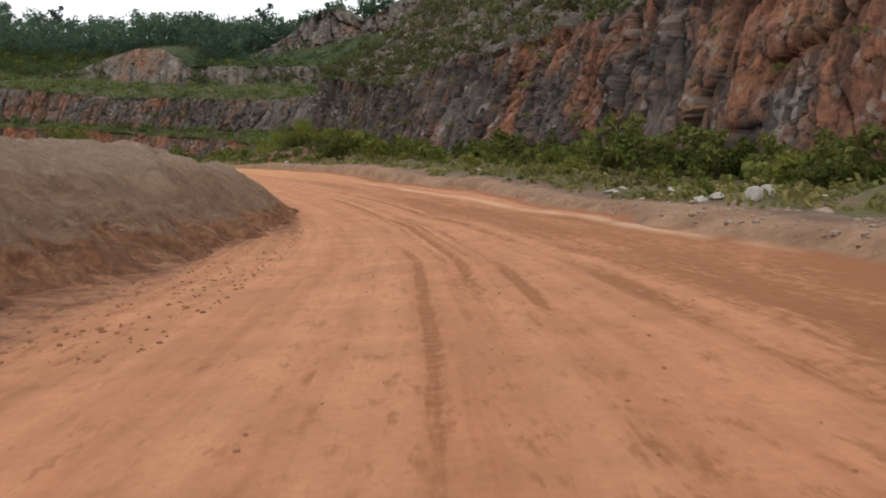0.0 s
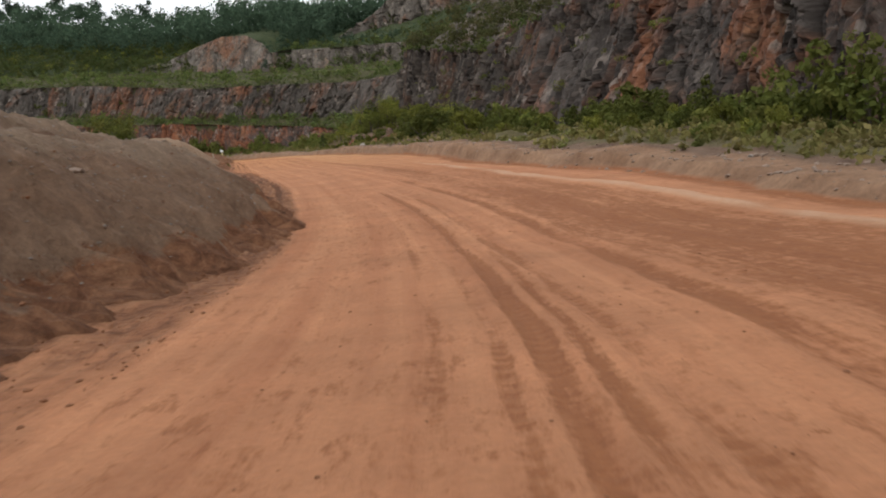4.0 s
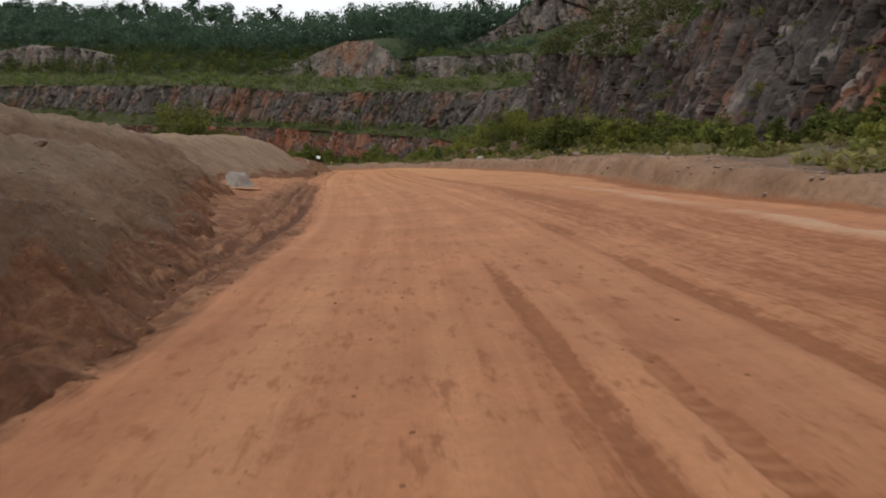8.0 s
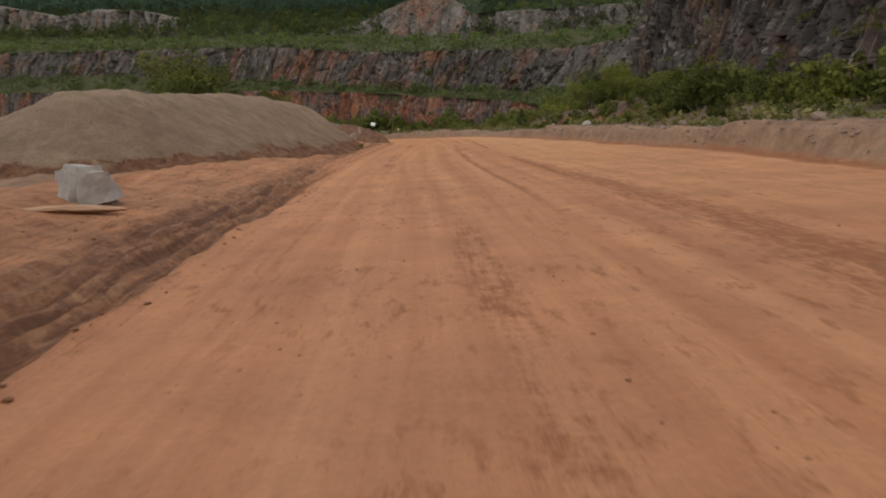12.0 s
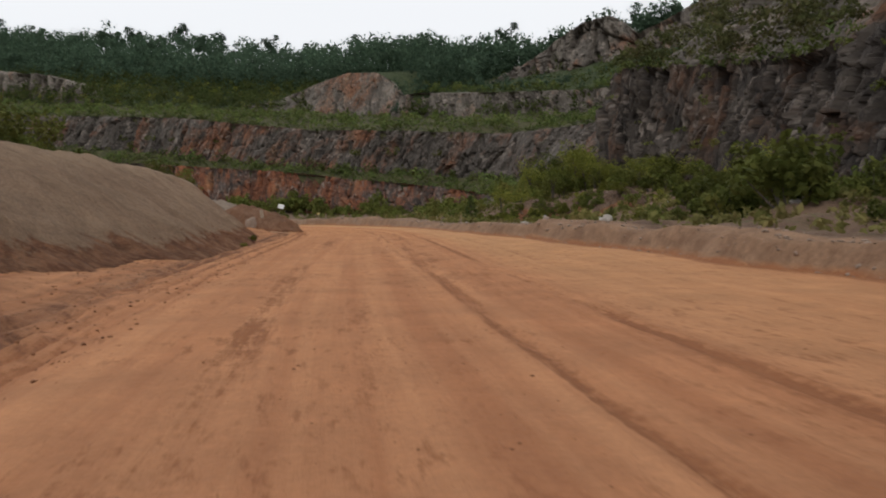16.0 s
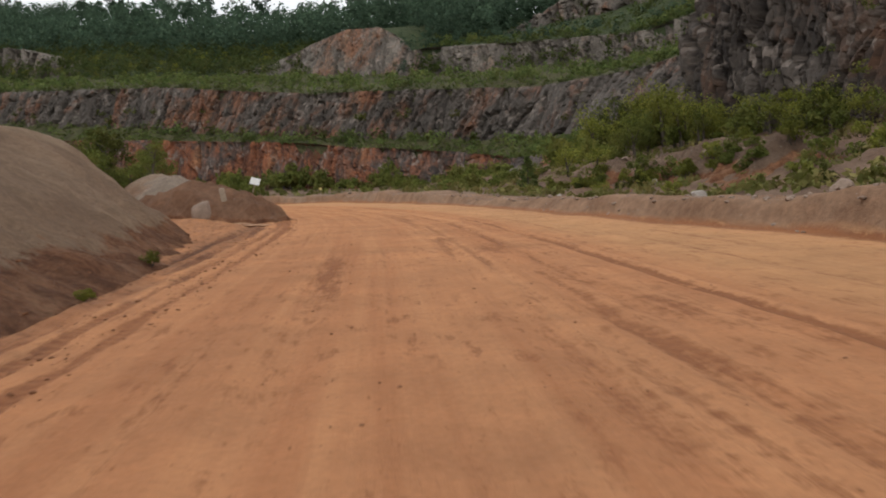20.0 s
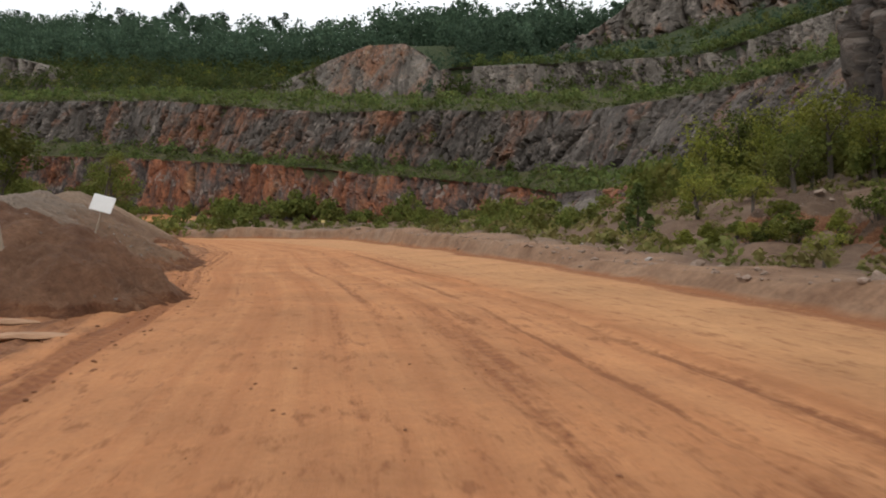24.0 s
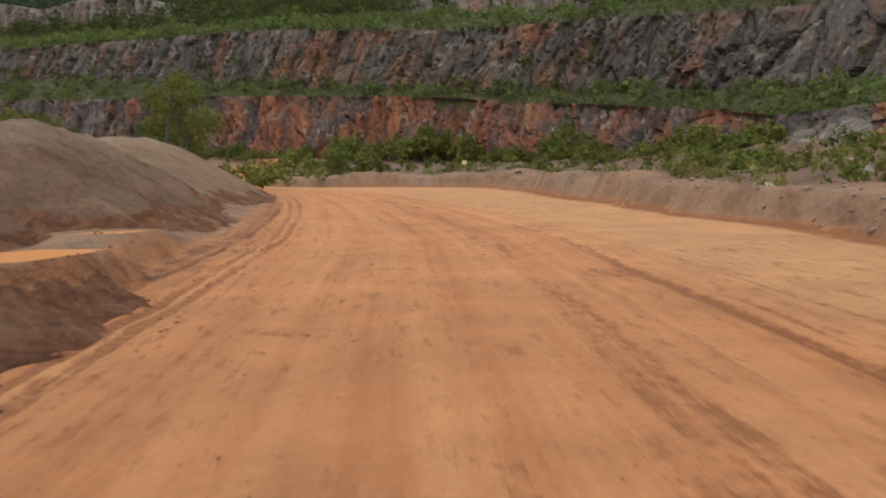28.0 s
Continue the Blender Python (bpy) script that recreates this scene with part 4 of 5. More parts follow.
heap("soil_mound", [(-74.5, 178.5, 13.8), (-77, 182, 14.2), (-80.5, 187, 14.3)], 0.60, BANK_SOIL, "rounded heap of tipped brown soil with a pale dry top", seed=1500, rough=0.8, rill=0.5, fine=0.3)
heap("sand_mound", [(-87, 195.5, 15.2), (-93, 204, 16.1), (-97, 210, 16.3)], 0.60, SAND_SOIL, "pale rounded heap of tipped sand", seed=1600, rough=0.25, rill=0.12)
heap("rubble_mound", [(-35.2, 178.0, 12.0, 0.7), (-33.6, 176.2, 12.6, 0.75), (-32.0, 174.6, 11.8, 0.7), (-29.6, 172.0, 12.7, 0.75), (-27.6, 169.6, 12.9, 0.7), (-26, 166.0, 12.3, 0.7), (-24, 162, 12.2, 0.6)], 0.6, RUBBLE_SOIL, "mound of brown rubble and stones at the foot of the scrub", seed=1700, rough=1.6, rill=0.5, fine=0.7, step=0.22, crown=0.6)


# ---- growth ----
def leaf_cloud(rng, hearts, radii, count, size, flat=0.8):
    """Leaves as small four-cornered blades strewn through clumps. Returns corners and faces."""
    pick = rng.integers(0, len(hearts), count)
    v = rng.normal(size=(count, 3))
    v /= np.linalg.norm(v, axis=1)[:, None]
    rad = radii[pick] * (0.45 + 0.6 * rng.random(count) ** 0.6)
    c = hearts[pick] + v * rad[:, None] * np.array([1, 1, flat])
    n = v * 0.8 + rng.normal(size=(count, 3)) * 0.6 + np.array([0, 0, 0.35])
    a = np.cross(n, rng.normal(size=(count, 3)))
    a /= np.linalg.norm(a, axis=1)[:, None] + 1e-9
    b = np.cross(n, a)
    b /= np.linalg.norm(b, axis=1)[:, None] + 1e-9
    s = (size * (0.6 + 0.8 * rng.random(count)))[:, None]
    w = s * (0.45 + 0.3 * rng.random(count))[:, None]
    q = np.stack([c - a * s, c - b * w, c + a * s, c + b * w], 1)
    return q.reshape(-1, 3), np.arange(4 * count).reshape(-1, 4)


def limb(p0, p1, r0, r1, sides=6):
    """A tapered stick."""
    p0, p1 = np.array(p0, float), np.array(p1, float)
    w = p1 - p0
    w /= np.linalg.norm(w)
    a = np.cross(w, (0.3, 0.9, 0.2))
    a /= np.linalg.norm(a)
    b = np.cross(w, a)
    ang = np.arange(sides) * 2 * np.pi / sides
    ring = np.cos(ang)[:, None] * a + np.sin(ang)[:, None] * b
    v = np.concatenate([p0 + ring * r0, p1 + ring * r1])
    f = [[k, (k + 1) % sides, sides + (k + 1) % sides, sides + k] for k in range(sides)]
    return v, np.array(f)


def joined(bits):
    vs, fs, n = [], [], 0
    for v, f in bits:
        vs.append(v)
        fs.append(f + n)
        n += len(v)
    return np.concatenate(vs), np.concatenate(fs)


def shrub_meshes(seed, leaf, tall=1.0, count=850, size=0.095):
    """Stems and leaves of a shrub about 2 m wide and 1.7 m high."""
    rng = np.random.default_rng(seed)
    k = 15
    ang, r = rng.random(k) * 6.28, 0.85 * rng.random(k) ** 0.6
    h = (0.35 + 1.05 * rng.random(k) * (1.15 - 0.65 * r)) * tall
    hearts = np.stack([r * np.cos(ang), r * np.sin(ang), h], 1)
    radii = 0.24 + 0.22 * rng.random(k)
    v, f = leaf_cloud(rng, hearts, radii, count, size)
    stems = joined([limb((0.1 * math.cos(t), 0.1 * math.sin(t), -0.15), p, 0.03, 0.008, 5) for t, p in zip(ang, hearts[:8])])
    return [("stems", mesh_of("stems", *stems, BARK)), ("leaves", mesh_of("leaves", v, f, leaf))]


def tree_meshes(seed, leaf, height=10.0, spread=2.8, count=2400, size=0.16, branches=5, puff=1.0):
    """Trunk, branches and crown of a broadleaf tree."""
    rng = np.random.default_rng(seed)
    lean = rng.normal(size=2) * 0.35
    top = np.array([lean[0], lean[1], height * 0.62])
    v, f = limb((0, 0, -0.5), top * 0.5, 0.20, 0.15, 8)
    v = np.concatenate([v, limb(top * 0.5, top, 0.15, 0.07, 8)[0][8:]])
    f = np.concatenate([f, f + 8])
    meshes = [("trunk", mesh_of("trunk", v, f, BARK, True))]
    hearts, radii = [], []
    for k in range(11):
        t = 0.35 + 0.65 * k / 10
        p = top * t
        ang = k * 2.4 + rng.random()
        out = spread * (0.45 + 0.55 * rng.random()) * (1.1 - 0.55 * t)
        e = p + np.array([math.cos(ang) * out, math.sin(ang) * out, height * (0.10 + 0.22 * rng.random())])
        if k % 2 == 0 and len(meshes) <= branches:
            meshes.append(("branch", mesh_of("branch", *limb(p, e, 0.06, 0.02, 5), BARK, True)))
        for _ in range(3):
            hearts.append(e + rng.normal(size=3) * (0.55, 0.55, 0.45) * puff)
            radii.append((0.5 + 0.55 * rng.random()) * puff)
    v, f = leaf_cloud(rng, np.array(hearts), np.array(radii), count, size, 0.75)
    meshes.append(("crown", mesh_of("crown", v, f, leaf)))
    return meshes


def plant(name, meshes, x, y, z, scale, turn, label, category, group):
    base = new(name)
    tagged(base, label, category, group)
    for n, me in meshes:
        part(n, me, base)
    base.matrix_basis = Matrix.LocRotScale((x, y, z), Euler((0, 0, turn)), (scale[0], scale[1], scale[2]))
    return base


SHRUBS = [shrub_meshes(50 + k, LEAF_BUSH, 0.8 + 0.12 * k) for k in range(6)]
LIGHT_SHRUBS = [shrub_meshes(70 + k, LEAF_LIGHT, 1.0 + 0.15 * k) for k in range(3)]
rng = np.random.default_rng(7)


def put_shrub(x, y, size, light=False, z=None, label="", group="shrubs below the cliff"):
    kinds = LIGHT_SHRUBS if light else SHRUBS
    z = surface_at(x, y)[0] if z is None else z
    s = size * (0.85 + 0.3 * rng.random(2))
    text = label or ("bright green young shrub on rough ground" if light else "dense olive-green shrub growing on rough ground")
    return plant("shrub", kinds[rng.integers(len(kinds))], x, y, z - 0.05, (s[0], s[0], s[1]), rng.random() * 6.28, text, "shrub", group)


def before_outcrop(x, y):
    d = -41 - (y - 214) * 0.4545 - x
    return 214 < y < 252 and -1 < d < 12


# scrub between the right-hand berm and the cliff
thicket = []
for y in np.arange(34, 262, 1.0):
    lo, hi = road_x(y) + berm_at(y) + 4.0, foot_x(y) + 0.8
    for _ in range(rng.poisson(1.0 if y < 60 else 1.8 if y < 130 else 1.9 if y < 186 else 2.6)):
        t = rng.random() ** (0.45 if y < 130 else 0.7)
        if hi - lo < 1.5:
            continue
        size = (0.40 + 0.5 * rng.random()) if t < 0.5 else (0.7 + 1.0 * rng.random() ** 1.5)
        size *= 0.8 if 120 < y < 186 else 1.2 if y > 130 else 1.0
        x = lo + t * (hi - lo)
        if 158 < y < 183 and -39 < x < -23 and rng.random() < 0.8:
            continue
        if before_outcrop(x, y) and rng.random() < 0.85:
            continue
        if y < 185 and rng.random() < 0.62:
            put_shrub(x, y + rng.random(), size, rng.random() < (0.3 if y < 130 else 0.55))
        else:
            thicket.append((x, y, ground_at([x], [y])[0] - 0.05, size * 1.1))
# the larger bushes against the cliff foot
for x, y, s in [(15.0, 71, 2.8), (16.5, 68, 2.5), (13.5, 76, 2.4), (18.5, 62, 2.2), (21.5, 53, 2.1), (21, 56, 2.0), (23, 50, 2.1), (24, 46, 2.1), (19.5, 58, 2.0), (9.0, 92, 2.0), (7.5, 95, 2.2), (5.0, 99, 1.9), (-4.5, 117, 1.9), (-17.6, 134, 1.9), (-16.5, 140, 2.1), (-18.2, 137.5, 1.7), (-15.0, 131, 2.2), (-19.0, 142, 1.6), (-14.0, 136, 2.2), (-17.0, 146, 1.7), (-6, 122, 1.4), (-8, 128, 1.2), (-15, 160, 1.0), (-17, 166, 1.2), (-19, 158, 0.9), (-22, 172, 1.2), (-25, 178, 1.3), (-31, 195, 2.0), (-35, 203, 2.1), (-30, 187, 1.6)]:
    put_shrub(x, y, s)
# low growth round the rubble mound
for k in range(34):
    t = rng.random()
    x, y = -37.5 + 13 * t + 1.4 * rng.normal(), 176 - 17 * t + 1.4 * rng.normal()
    put_shrub(x, y, 0.35 + 0.5 * rng.random(), rng.random() < 0.5, label="low green shrub beside the rubble mound", group="shrubs by the rubble mound")
# along the foot of the red bench and behind the heaps
RF = curve_at(RED_FOOT, 150)
for k in range(22, 150):
    x, y, z = RF[k]
    if before_outcrop(x - 1, y) or before_outcrop(x - 4, y - 2):
        continue
    tall = max(0.3, -0.25 + 2.3 * vnoise(np.array([[k * 0.55, 0.5, 0.5]]), 66)[0])
    for _ in range(3 if tall > 0.6 else 1):
        px, py = x + rng.normal() * 1.0, y - 0.6 - 4.0 * rng.random()
        thicket.append((px, py, ground_at([px], [py])[0], (1.3 + 1.4 * rng.random()) * tall))
for k in range(90):
    x = -100 - 75 * rng.random()
    y = 222 + 0.25 * (-100 - x) + 40 * rng.random()
    thicket.append((x, y, ground_at([x], [y])[0], 1.2 + 1.3 * rng.random()))

SAPLINGS = [tree_meshes(90 + k, LEAF_BUSH, 8.0, 2.6, 1900, 0.135) for k in range(3)]
for x, y, s in [(-50.5, 118.5, 0.85), (-53.5, 123.5, 1.0), (-57, 129, 1.05), (-59.5, 135, 0.95), (-55.5, 126.5, 0.95), (-82, 181, 1.0), (-86.5, 187, 0.7), (-81, 177, 0.85), (-84, 183, 0.85), (-90, 186, 0.75), (-88, 190, 0.5), (-96, 209, 0.7), (-99, 214, 1.0), (-104, 219, 1.0), (-62, 143, 0.6), (-79, 174, 0.7), (-92, 194, 0.55), (-96, 198, 0.6), (-101, 203, 0.6), (-105, 208, 0.7), (-108, 222, 1.0), (-112, 226, 1.0), (-76, 168, 0.6)]:
    k = rng.integers(3)
    plant("young_tree", SAPLINGS[k], x, y, surface_at(x, y)[0], (s * 1.15, s * 1.15, s), rng.random() * 6.28, "leafy young tree standing behind the spoil heaps", "tree", "trees behind the heaps")


LIGHT_TREES = [tree_meshes(97 + k, LEAF_LIGHT, 5.0, 1.6, 1150, 0.115) for k in range(3)]
OLIVE_TREES = [tree_meshes(103 + k, LEAF_BUSH, 4.6, 1.5, 1150, 0.115) for k in range(3)]
for k in range(70):
    y = 182 + 66 * rng.random()
    x = foot_x(y) - 0.5 - (10 * rng.random() + 4 * (y > 205))
    s = 0.4 + 0.75 * rng.random() ** 1.6
    if before_outcrop(x, y):
        continue
    plant("sapling", (LIGHT_TREES if rng.random() < 0.65 else OLIVE_TREES)[rng.integers(3)], x, y, surface_at(x, y)[0], (s * 1.05, s * 1.05, s * 1.15), rng.random() * 6.28, "bright green sapling on the scrubby slope", "tree", "saplings on the slope")


for k in range(20):
    y = 146 + 44 * rng.random()
    x = foot_x(y) - 0.8 - 3.5 * rng.random()
    s = 0.4 + 0.4 * rng.random()
    plant("sapling", (LIGHT_TREES if rng.random() < 0.7 else OLIVE_TREES)[rng.integers(3)], x, y, surface_at(x, y)[0], (s * 1.1, s * 1.1, s), rng.random() * 6.28, "yellow-green sapling against the foot of the cliff", "tree", "saplings on the slope")


def small_fir(x, y, h):
    r = np.random.default_rng(5)
    hearts = [(math.cos(k * 2.4) * (1 - k / 26) * 0.62, math.sin(k * 2.4) * (1 - k / 26) * 0.62, 0.25 + k * 0.085) for k in range(24)]
    v, f = leaf_cloud(r, np.array(hearts), np.array([0.26 - 0.006 * k for k in range(24)]), 900, 0.09)
    base = tagged(new("small_conifer"), "small dark green conifer on the verge", "tree")
    part("trunk", mesh_of("trunk", *limb((0, 0, -0.2), (0, 0, 2.1), 0.07, 0.015), BARK), base)
    part("crown", mesh_of("crown", v, f, LEAF_MID), base)
    base.matrix_basis = Matrix.LocRotScale((x, y, ground_at([x], [y])[0]), None, (h / 2.3,) * 3)


small_fir(-41.4, 179.5, 2.9)
for x, y, s in [(-41.4, 129.2, 0.20), (-39.4, 124.5, 0.16)]:
    put_shrub(x, y, s, True, label="small pale green weed at the foot of the sand bank", group="weeds by the bank")
for x, y, s in [(-36.0, 180.5, 0.4), (-38.5, 182.7, 0.55), (-34.8, 166.8, 0.28)]:
    plant("sapling", LIGHT_TREES[0], x, y, surface_at(x, y)[0], (s * 1.2, s * 1.2, s), rng.random() * 6.28, "bushy yellow-green sapling behind the berm", "tree", "saplings on the slope")

# ---- woods on the hill ----
TREES = [tree_meshes(110 + k, LEAF_DARK, 11.0, 3.6, 1250, 0.33, 3, 1.55) for k in range(5)]
CR = curve_at(CREST, 240)
for k in range(96):
    t = 0.12 + 0.74 * (k + 0.6 * rng.random()) / 96
    i = int(t * 239)
    x, y, z = CR[i] + np.array([rng.normal() * 1.5, rng.random() * 4, 0])
    s = 0.55 + 0.75 * rng.random() ** 1.4
    m = rng.integers(5)
    plant("tree", TREES[m], x, y, z - 0.5, (s, s, s * (0.9 + 0.3 * rng.random())), rng.random() * 6.28, "dark green broadleaf tree on the hill crest", "tree", "trees along the crest")


def strewn(name, places, scales, leaf, label, category, count, size, clumps, width, height, seed, dome=False):
    """Uncountable growth as one mesh: at each place a handful of leaf clumps."""
    r = np.random.default_rng(seed)
    stock = []
    for _ in range(8):
        ang, rad = r.random(clumps) * 6.28, width * r.random(clumps) ** 0.6
        rise = 0.25 + 0.7 * r.random(clumps) * (1.1 - 0.6 * rad / width)
        if dome:
            rise = 0.42 + 0.5 * np.sqrt(np.clip(1 - (rad / width) ** 2, 0, 1)) - 0.06 * r.random(clumps)
            rise = np.where(np.arange(clumps) % 3 == 0, 0.05 + 0.35 * r.random(clumps), rise)
        hearts = np.stack([rad * np.cos(ang), rad * np.sin(ang), height * rise], 1)
        stock.append(leaf_cloud(r, hearts, width * (0.30 + 0.25 * r.random(clumps)), count, size)[0])
    vs = []
    for p, s in zip(places, scales):
        a = r.random() * 6.28
        m = np.array([[math.cos(a), math.sin(a), 0], [-math.sin(a), math.cos(a), 0], [0, 0, 0.8 + 0.5 * r.random()]])
        vs.append(stock[r.integers(8)] @ m * s + p)
    v = np.concatenate(vs)
    me = mesh_of(name, v, np.arange(len(v)).reshape(-1, 4), leaf)
    return tagged(new(name, me), label, category, kind="stuff")


def between(low, high, n, lo, hi, t0, t1, power=1.0):
    a, b = curve_at(low, 400), curve_at(high, 400)
    u, v = t0 + (t1 - t0) * rng.random(n), lo + (hi - lo) * rng.random(n) ** power
    i = (u * 399).astype(int)
    return a[i] * (1 - v)[:, None] + b[i] * v[:, None]


wood = between(UP_TOP, CREST, 1750, 0.30, 1.04, 0.10, 1.0, 0.8)
bare = (np.abs(wood[:, 0] + 110) < 26) & (wood[:, 1] < 345)
wood = wood[~bare & ~((wood[:, 0] > -75) & (wood[:, 1] < 352))]
strewn("woods", wood - (0, 0, 1.0), 0.7 + 0.75 * rng.random(len(wood)), LEAF_DARK, "dense dark green broadleaf woods covering the hillside", "woods", 120, 0.43, 11, 3.4, 9.0, 901, True)
young = between(UP_FOOT, CREST, 2300, -0.02, 0.50, 0.10, 1.0)
light = between(UP_FOOT, CREST, 260, 0.0, 0.35, 0.3, 1.0)
strewn("bright_growth", light, 0.5 + 0.8 * rng.random(len(light)) ** 1.5, LEAF_LIGHT, "yellow-green bushes scattered below the woods", "scrub", 80, 0.25, 9, 1.7, 3.0, 916)
young = young[~((np.abs(young[:, 0] + 110) < 14) & (young[:, 1] < 334))]
strewn("young_growth", young, 0.5 + 1.0 * rng.random(len(young)) ** 1.5, LEAF_MID, "light green young trees and scrub at the edge of the woods", "scrub", 80, 0.27, 9, 1.8, 4.0, 902)
for low, high, n, hgt, seed, t0, t1 in ((RED_TOP, GREY_FOOT, 900, 1.5, 903, 0.0, 1.0), (GREY_TOP, UP_FOOT, 2300, 1.2, 904, 0.0, 1.0)):
    p = between(low, high, n, 0.05, 1.0, t0, t1)
    strewn("ledge_scrub", p, 0.5 + 1.5 * rng.random(n) ** 3, LEAF_MID, "olive-green scrub and grass on a quarry ledge", "scrub", 46, 0.20, 6, 1.1, hgt, seed)
for line, n, seed in ((RED_TOP, 420, 913), (GREY_TOP, 420, 914), (UP_TOP[:6], 160, 915), (CLIFF_TOP[2:], 200, 917)):
    p = between([(x, y - 0.5, z - 0.5) for x, y, z in line], [(x, y + 2.5, z) for x, y, z in line], n, 0.0, 1.0, 0.0, 0.85)
    strewn("ledge_edge_scrub", p, 0.35 + 1.1 * rng.random(n) ** 3, LEAF_MID, "green scrub along the edge of a quarry ledge", "scrub", 60, 0.17, 7, 1.0, 1.3, seed)
p = between(CLIFF_TOP, UPPER_TOP, 900, 0.0, 1.0, 0.1, 1.0, 1.7)
strewn("cliff_top_scrub", p + (0, 0, 0.4), 0.7 + 1.0 * rng.random(len(p)) ** 2, LEAF_DULL, "scrub growing over the slope above the cliff", "scrub", 80, 0.17, 8, 1.2, 1.6, 905)
p = between(CLIFF_FOOT, CLIFF_TOP, 75, 0.02, 0.95, 0.25, 0.95)
strewn("cliff_plants", p - (1.0, 0.6, 0.6), 0.35 + 0.5 * rng.random(len(p)), LEAF_BUSH, "small bushes rooted in cracks of the cliff", "scrub", 90, 0.14, 7, 0.95, 1.3, 906)
p = between(GREY_FOOT, GREY_TOP, 70, 0.0, 0.5, 0.1, 0.8, 1.5)
strewn("bench_plants", p - (0.3, 1.2, 0.5), 0.6 + 0.9 * rng.random(len(p)), LEAF_BUSH, "bushes against the grey bench face", "scrub", 90, 0.18, 7, 1.1, 1.7, 907)
p = np.array(thicket)
strewn("thicket", p[:, :3], p[:, 3], LEAF_BUSH, "thicket of olive-green bushes below the quarry faces", "scrub", 180, 0.135, 12, 0.85, 1.5, 910)
# trees above the upper bench and on the crag
p = between(UP_TOP[1:5], CREST[2:6], 420, 0.04, 1.02, 0.0, 1.0)
p = p[(p[:, 0] < -74) | (p[:, 1] > 346)]
strewn("bench_woods", p - (0, 0, 1.0), 0.6 + 0.6 * rng.random(len(p)), LEAF_DARK, "dark green woods behind the upper bench", "woods", 120, 0.40, 12, 3.0, 8.0, 911, True)
p = between(UP_TOP[:5], [(x - 2, y + 16, z + 3) for x, y, z in UP_TOP[:5]], 420, 0.02, 1.0, 0.0, 1.0)
strewn("bench_top_scrub", p, 0.5 + 0.8 * rng.random(len(p)) ** 2, LEAF_MID, "green scrub along the top of the upper bench", "scrub", 60, 0.24, 8, 1.3, 2.4, 912)
p = np.concatenate([between([(x, y + 3, z) for x, y, z in UP_TOP[:5]], [(x - 4, y + 20, z + 5) for x, y, z in UP_TOP[:5]], 90, 0, 1, 0.2, 1.0), np.array([[-94.5, 316, 48.5], [-96, 317, 49], [-95, 318, 50], [-93, 320, 54], [-96, 322, 55.5], [-91, 321, 54.5], [-98, 325, 58], [-89, 320, 54]])])
strewn("bench_top_trees", p - (0, 0, 0.5), 0.45 + 0.35 * rng.random(len(p)), LEAF_DARK, "dark bushy trees above the upper bench", "trees", 140, 0.32, 12, 2.2, 7.0, 908)

# grass and weeds on the verge
gy = 20 + 235 * rng.random(2600)
gx = road_x(gy) + berm_at(gy) + 2.5 + (np.maximum(foot_x(gy) - road_x(gy) - berm_at(gy) - 2.0, 3)) * rng.random(2600) ** 0.9
gp = np.stack([gx, gy, ground_at(gx, gy)], 1)
strewn("verge_grass", gp, 0.5 + 0.8 * rng.random(len(gp)), LEAF_DRY, "dry yellow-green grass tufts and weeds on the verge", "grass", 26, 0.125, 5, 0.45, 0.5, 909)


# ---- stones ----
def stone_mesh(seed, material, cuts=9, name="stone"):
    """An angular boulder about 1 m across: a ball cut flat by random planes."""
    r = np.random.default_rng(seed)
    bm = bmesh.new()
    bmesh.ops.create_icosphere(bm, subdivisions=3, radius=0.62)
    n = r.normal(size=(cuts, 3))
    n /= np.linalg.norm(n, axis=1)[:, None]
    d = 0.34 + 0.16 * r.random(cuts)
    for v in bm.verts:
        p = np.array(v.co)
        for k in range(cuts):
            over = p @ n[k] - d[k]
            if over > 0:
                p = p - n[k] * over
        p = p + 0.03 * np.array(noise.noise_vector(Vector(p * 3.0) + Vector((seed, 0, 0))))
        v.co = p * (1, 1, 0.8)
    me = bpy.data.meshes.new(name)
    bm.to_mesh(me)
    bm.free()
    me.materials.append(material)
    return me


SLAB_STONE = plain_material("tan_stone", (0.40, 0.235, 0.14), 0.9, 0.2, 3.0, 0.04)
PALE = [stone_mesh(200 + k, PALE_STONE) for k in range(4)]
BROWN = [stone_mesh(220 + k, BROWN_STONE) for k in range(4)]


def put_stone(x, y, size, pale=True, z=None, label="", flat=1.0):
    z = surface_at(x, y)[0] if z is None else z
    ob = new("stone", (PALE if pale else BROWN)[rng.integers(4)])
    ob.matrix_basis = Matrix.LocRotScale((x, y, z + 0.22 * size * flat), Euler((0.3 * rng.normal(), 0.3 * rng.normal(), rng.random() * 6.28)), (size * (0.9 + 0.3 * rng.random()), size, size * flat))
    return tagged(ob, label or ("pale grey broken stone lying on the verge" if pale else "brown broken stone lying on the verge"), "stone", "stones on the verge")


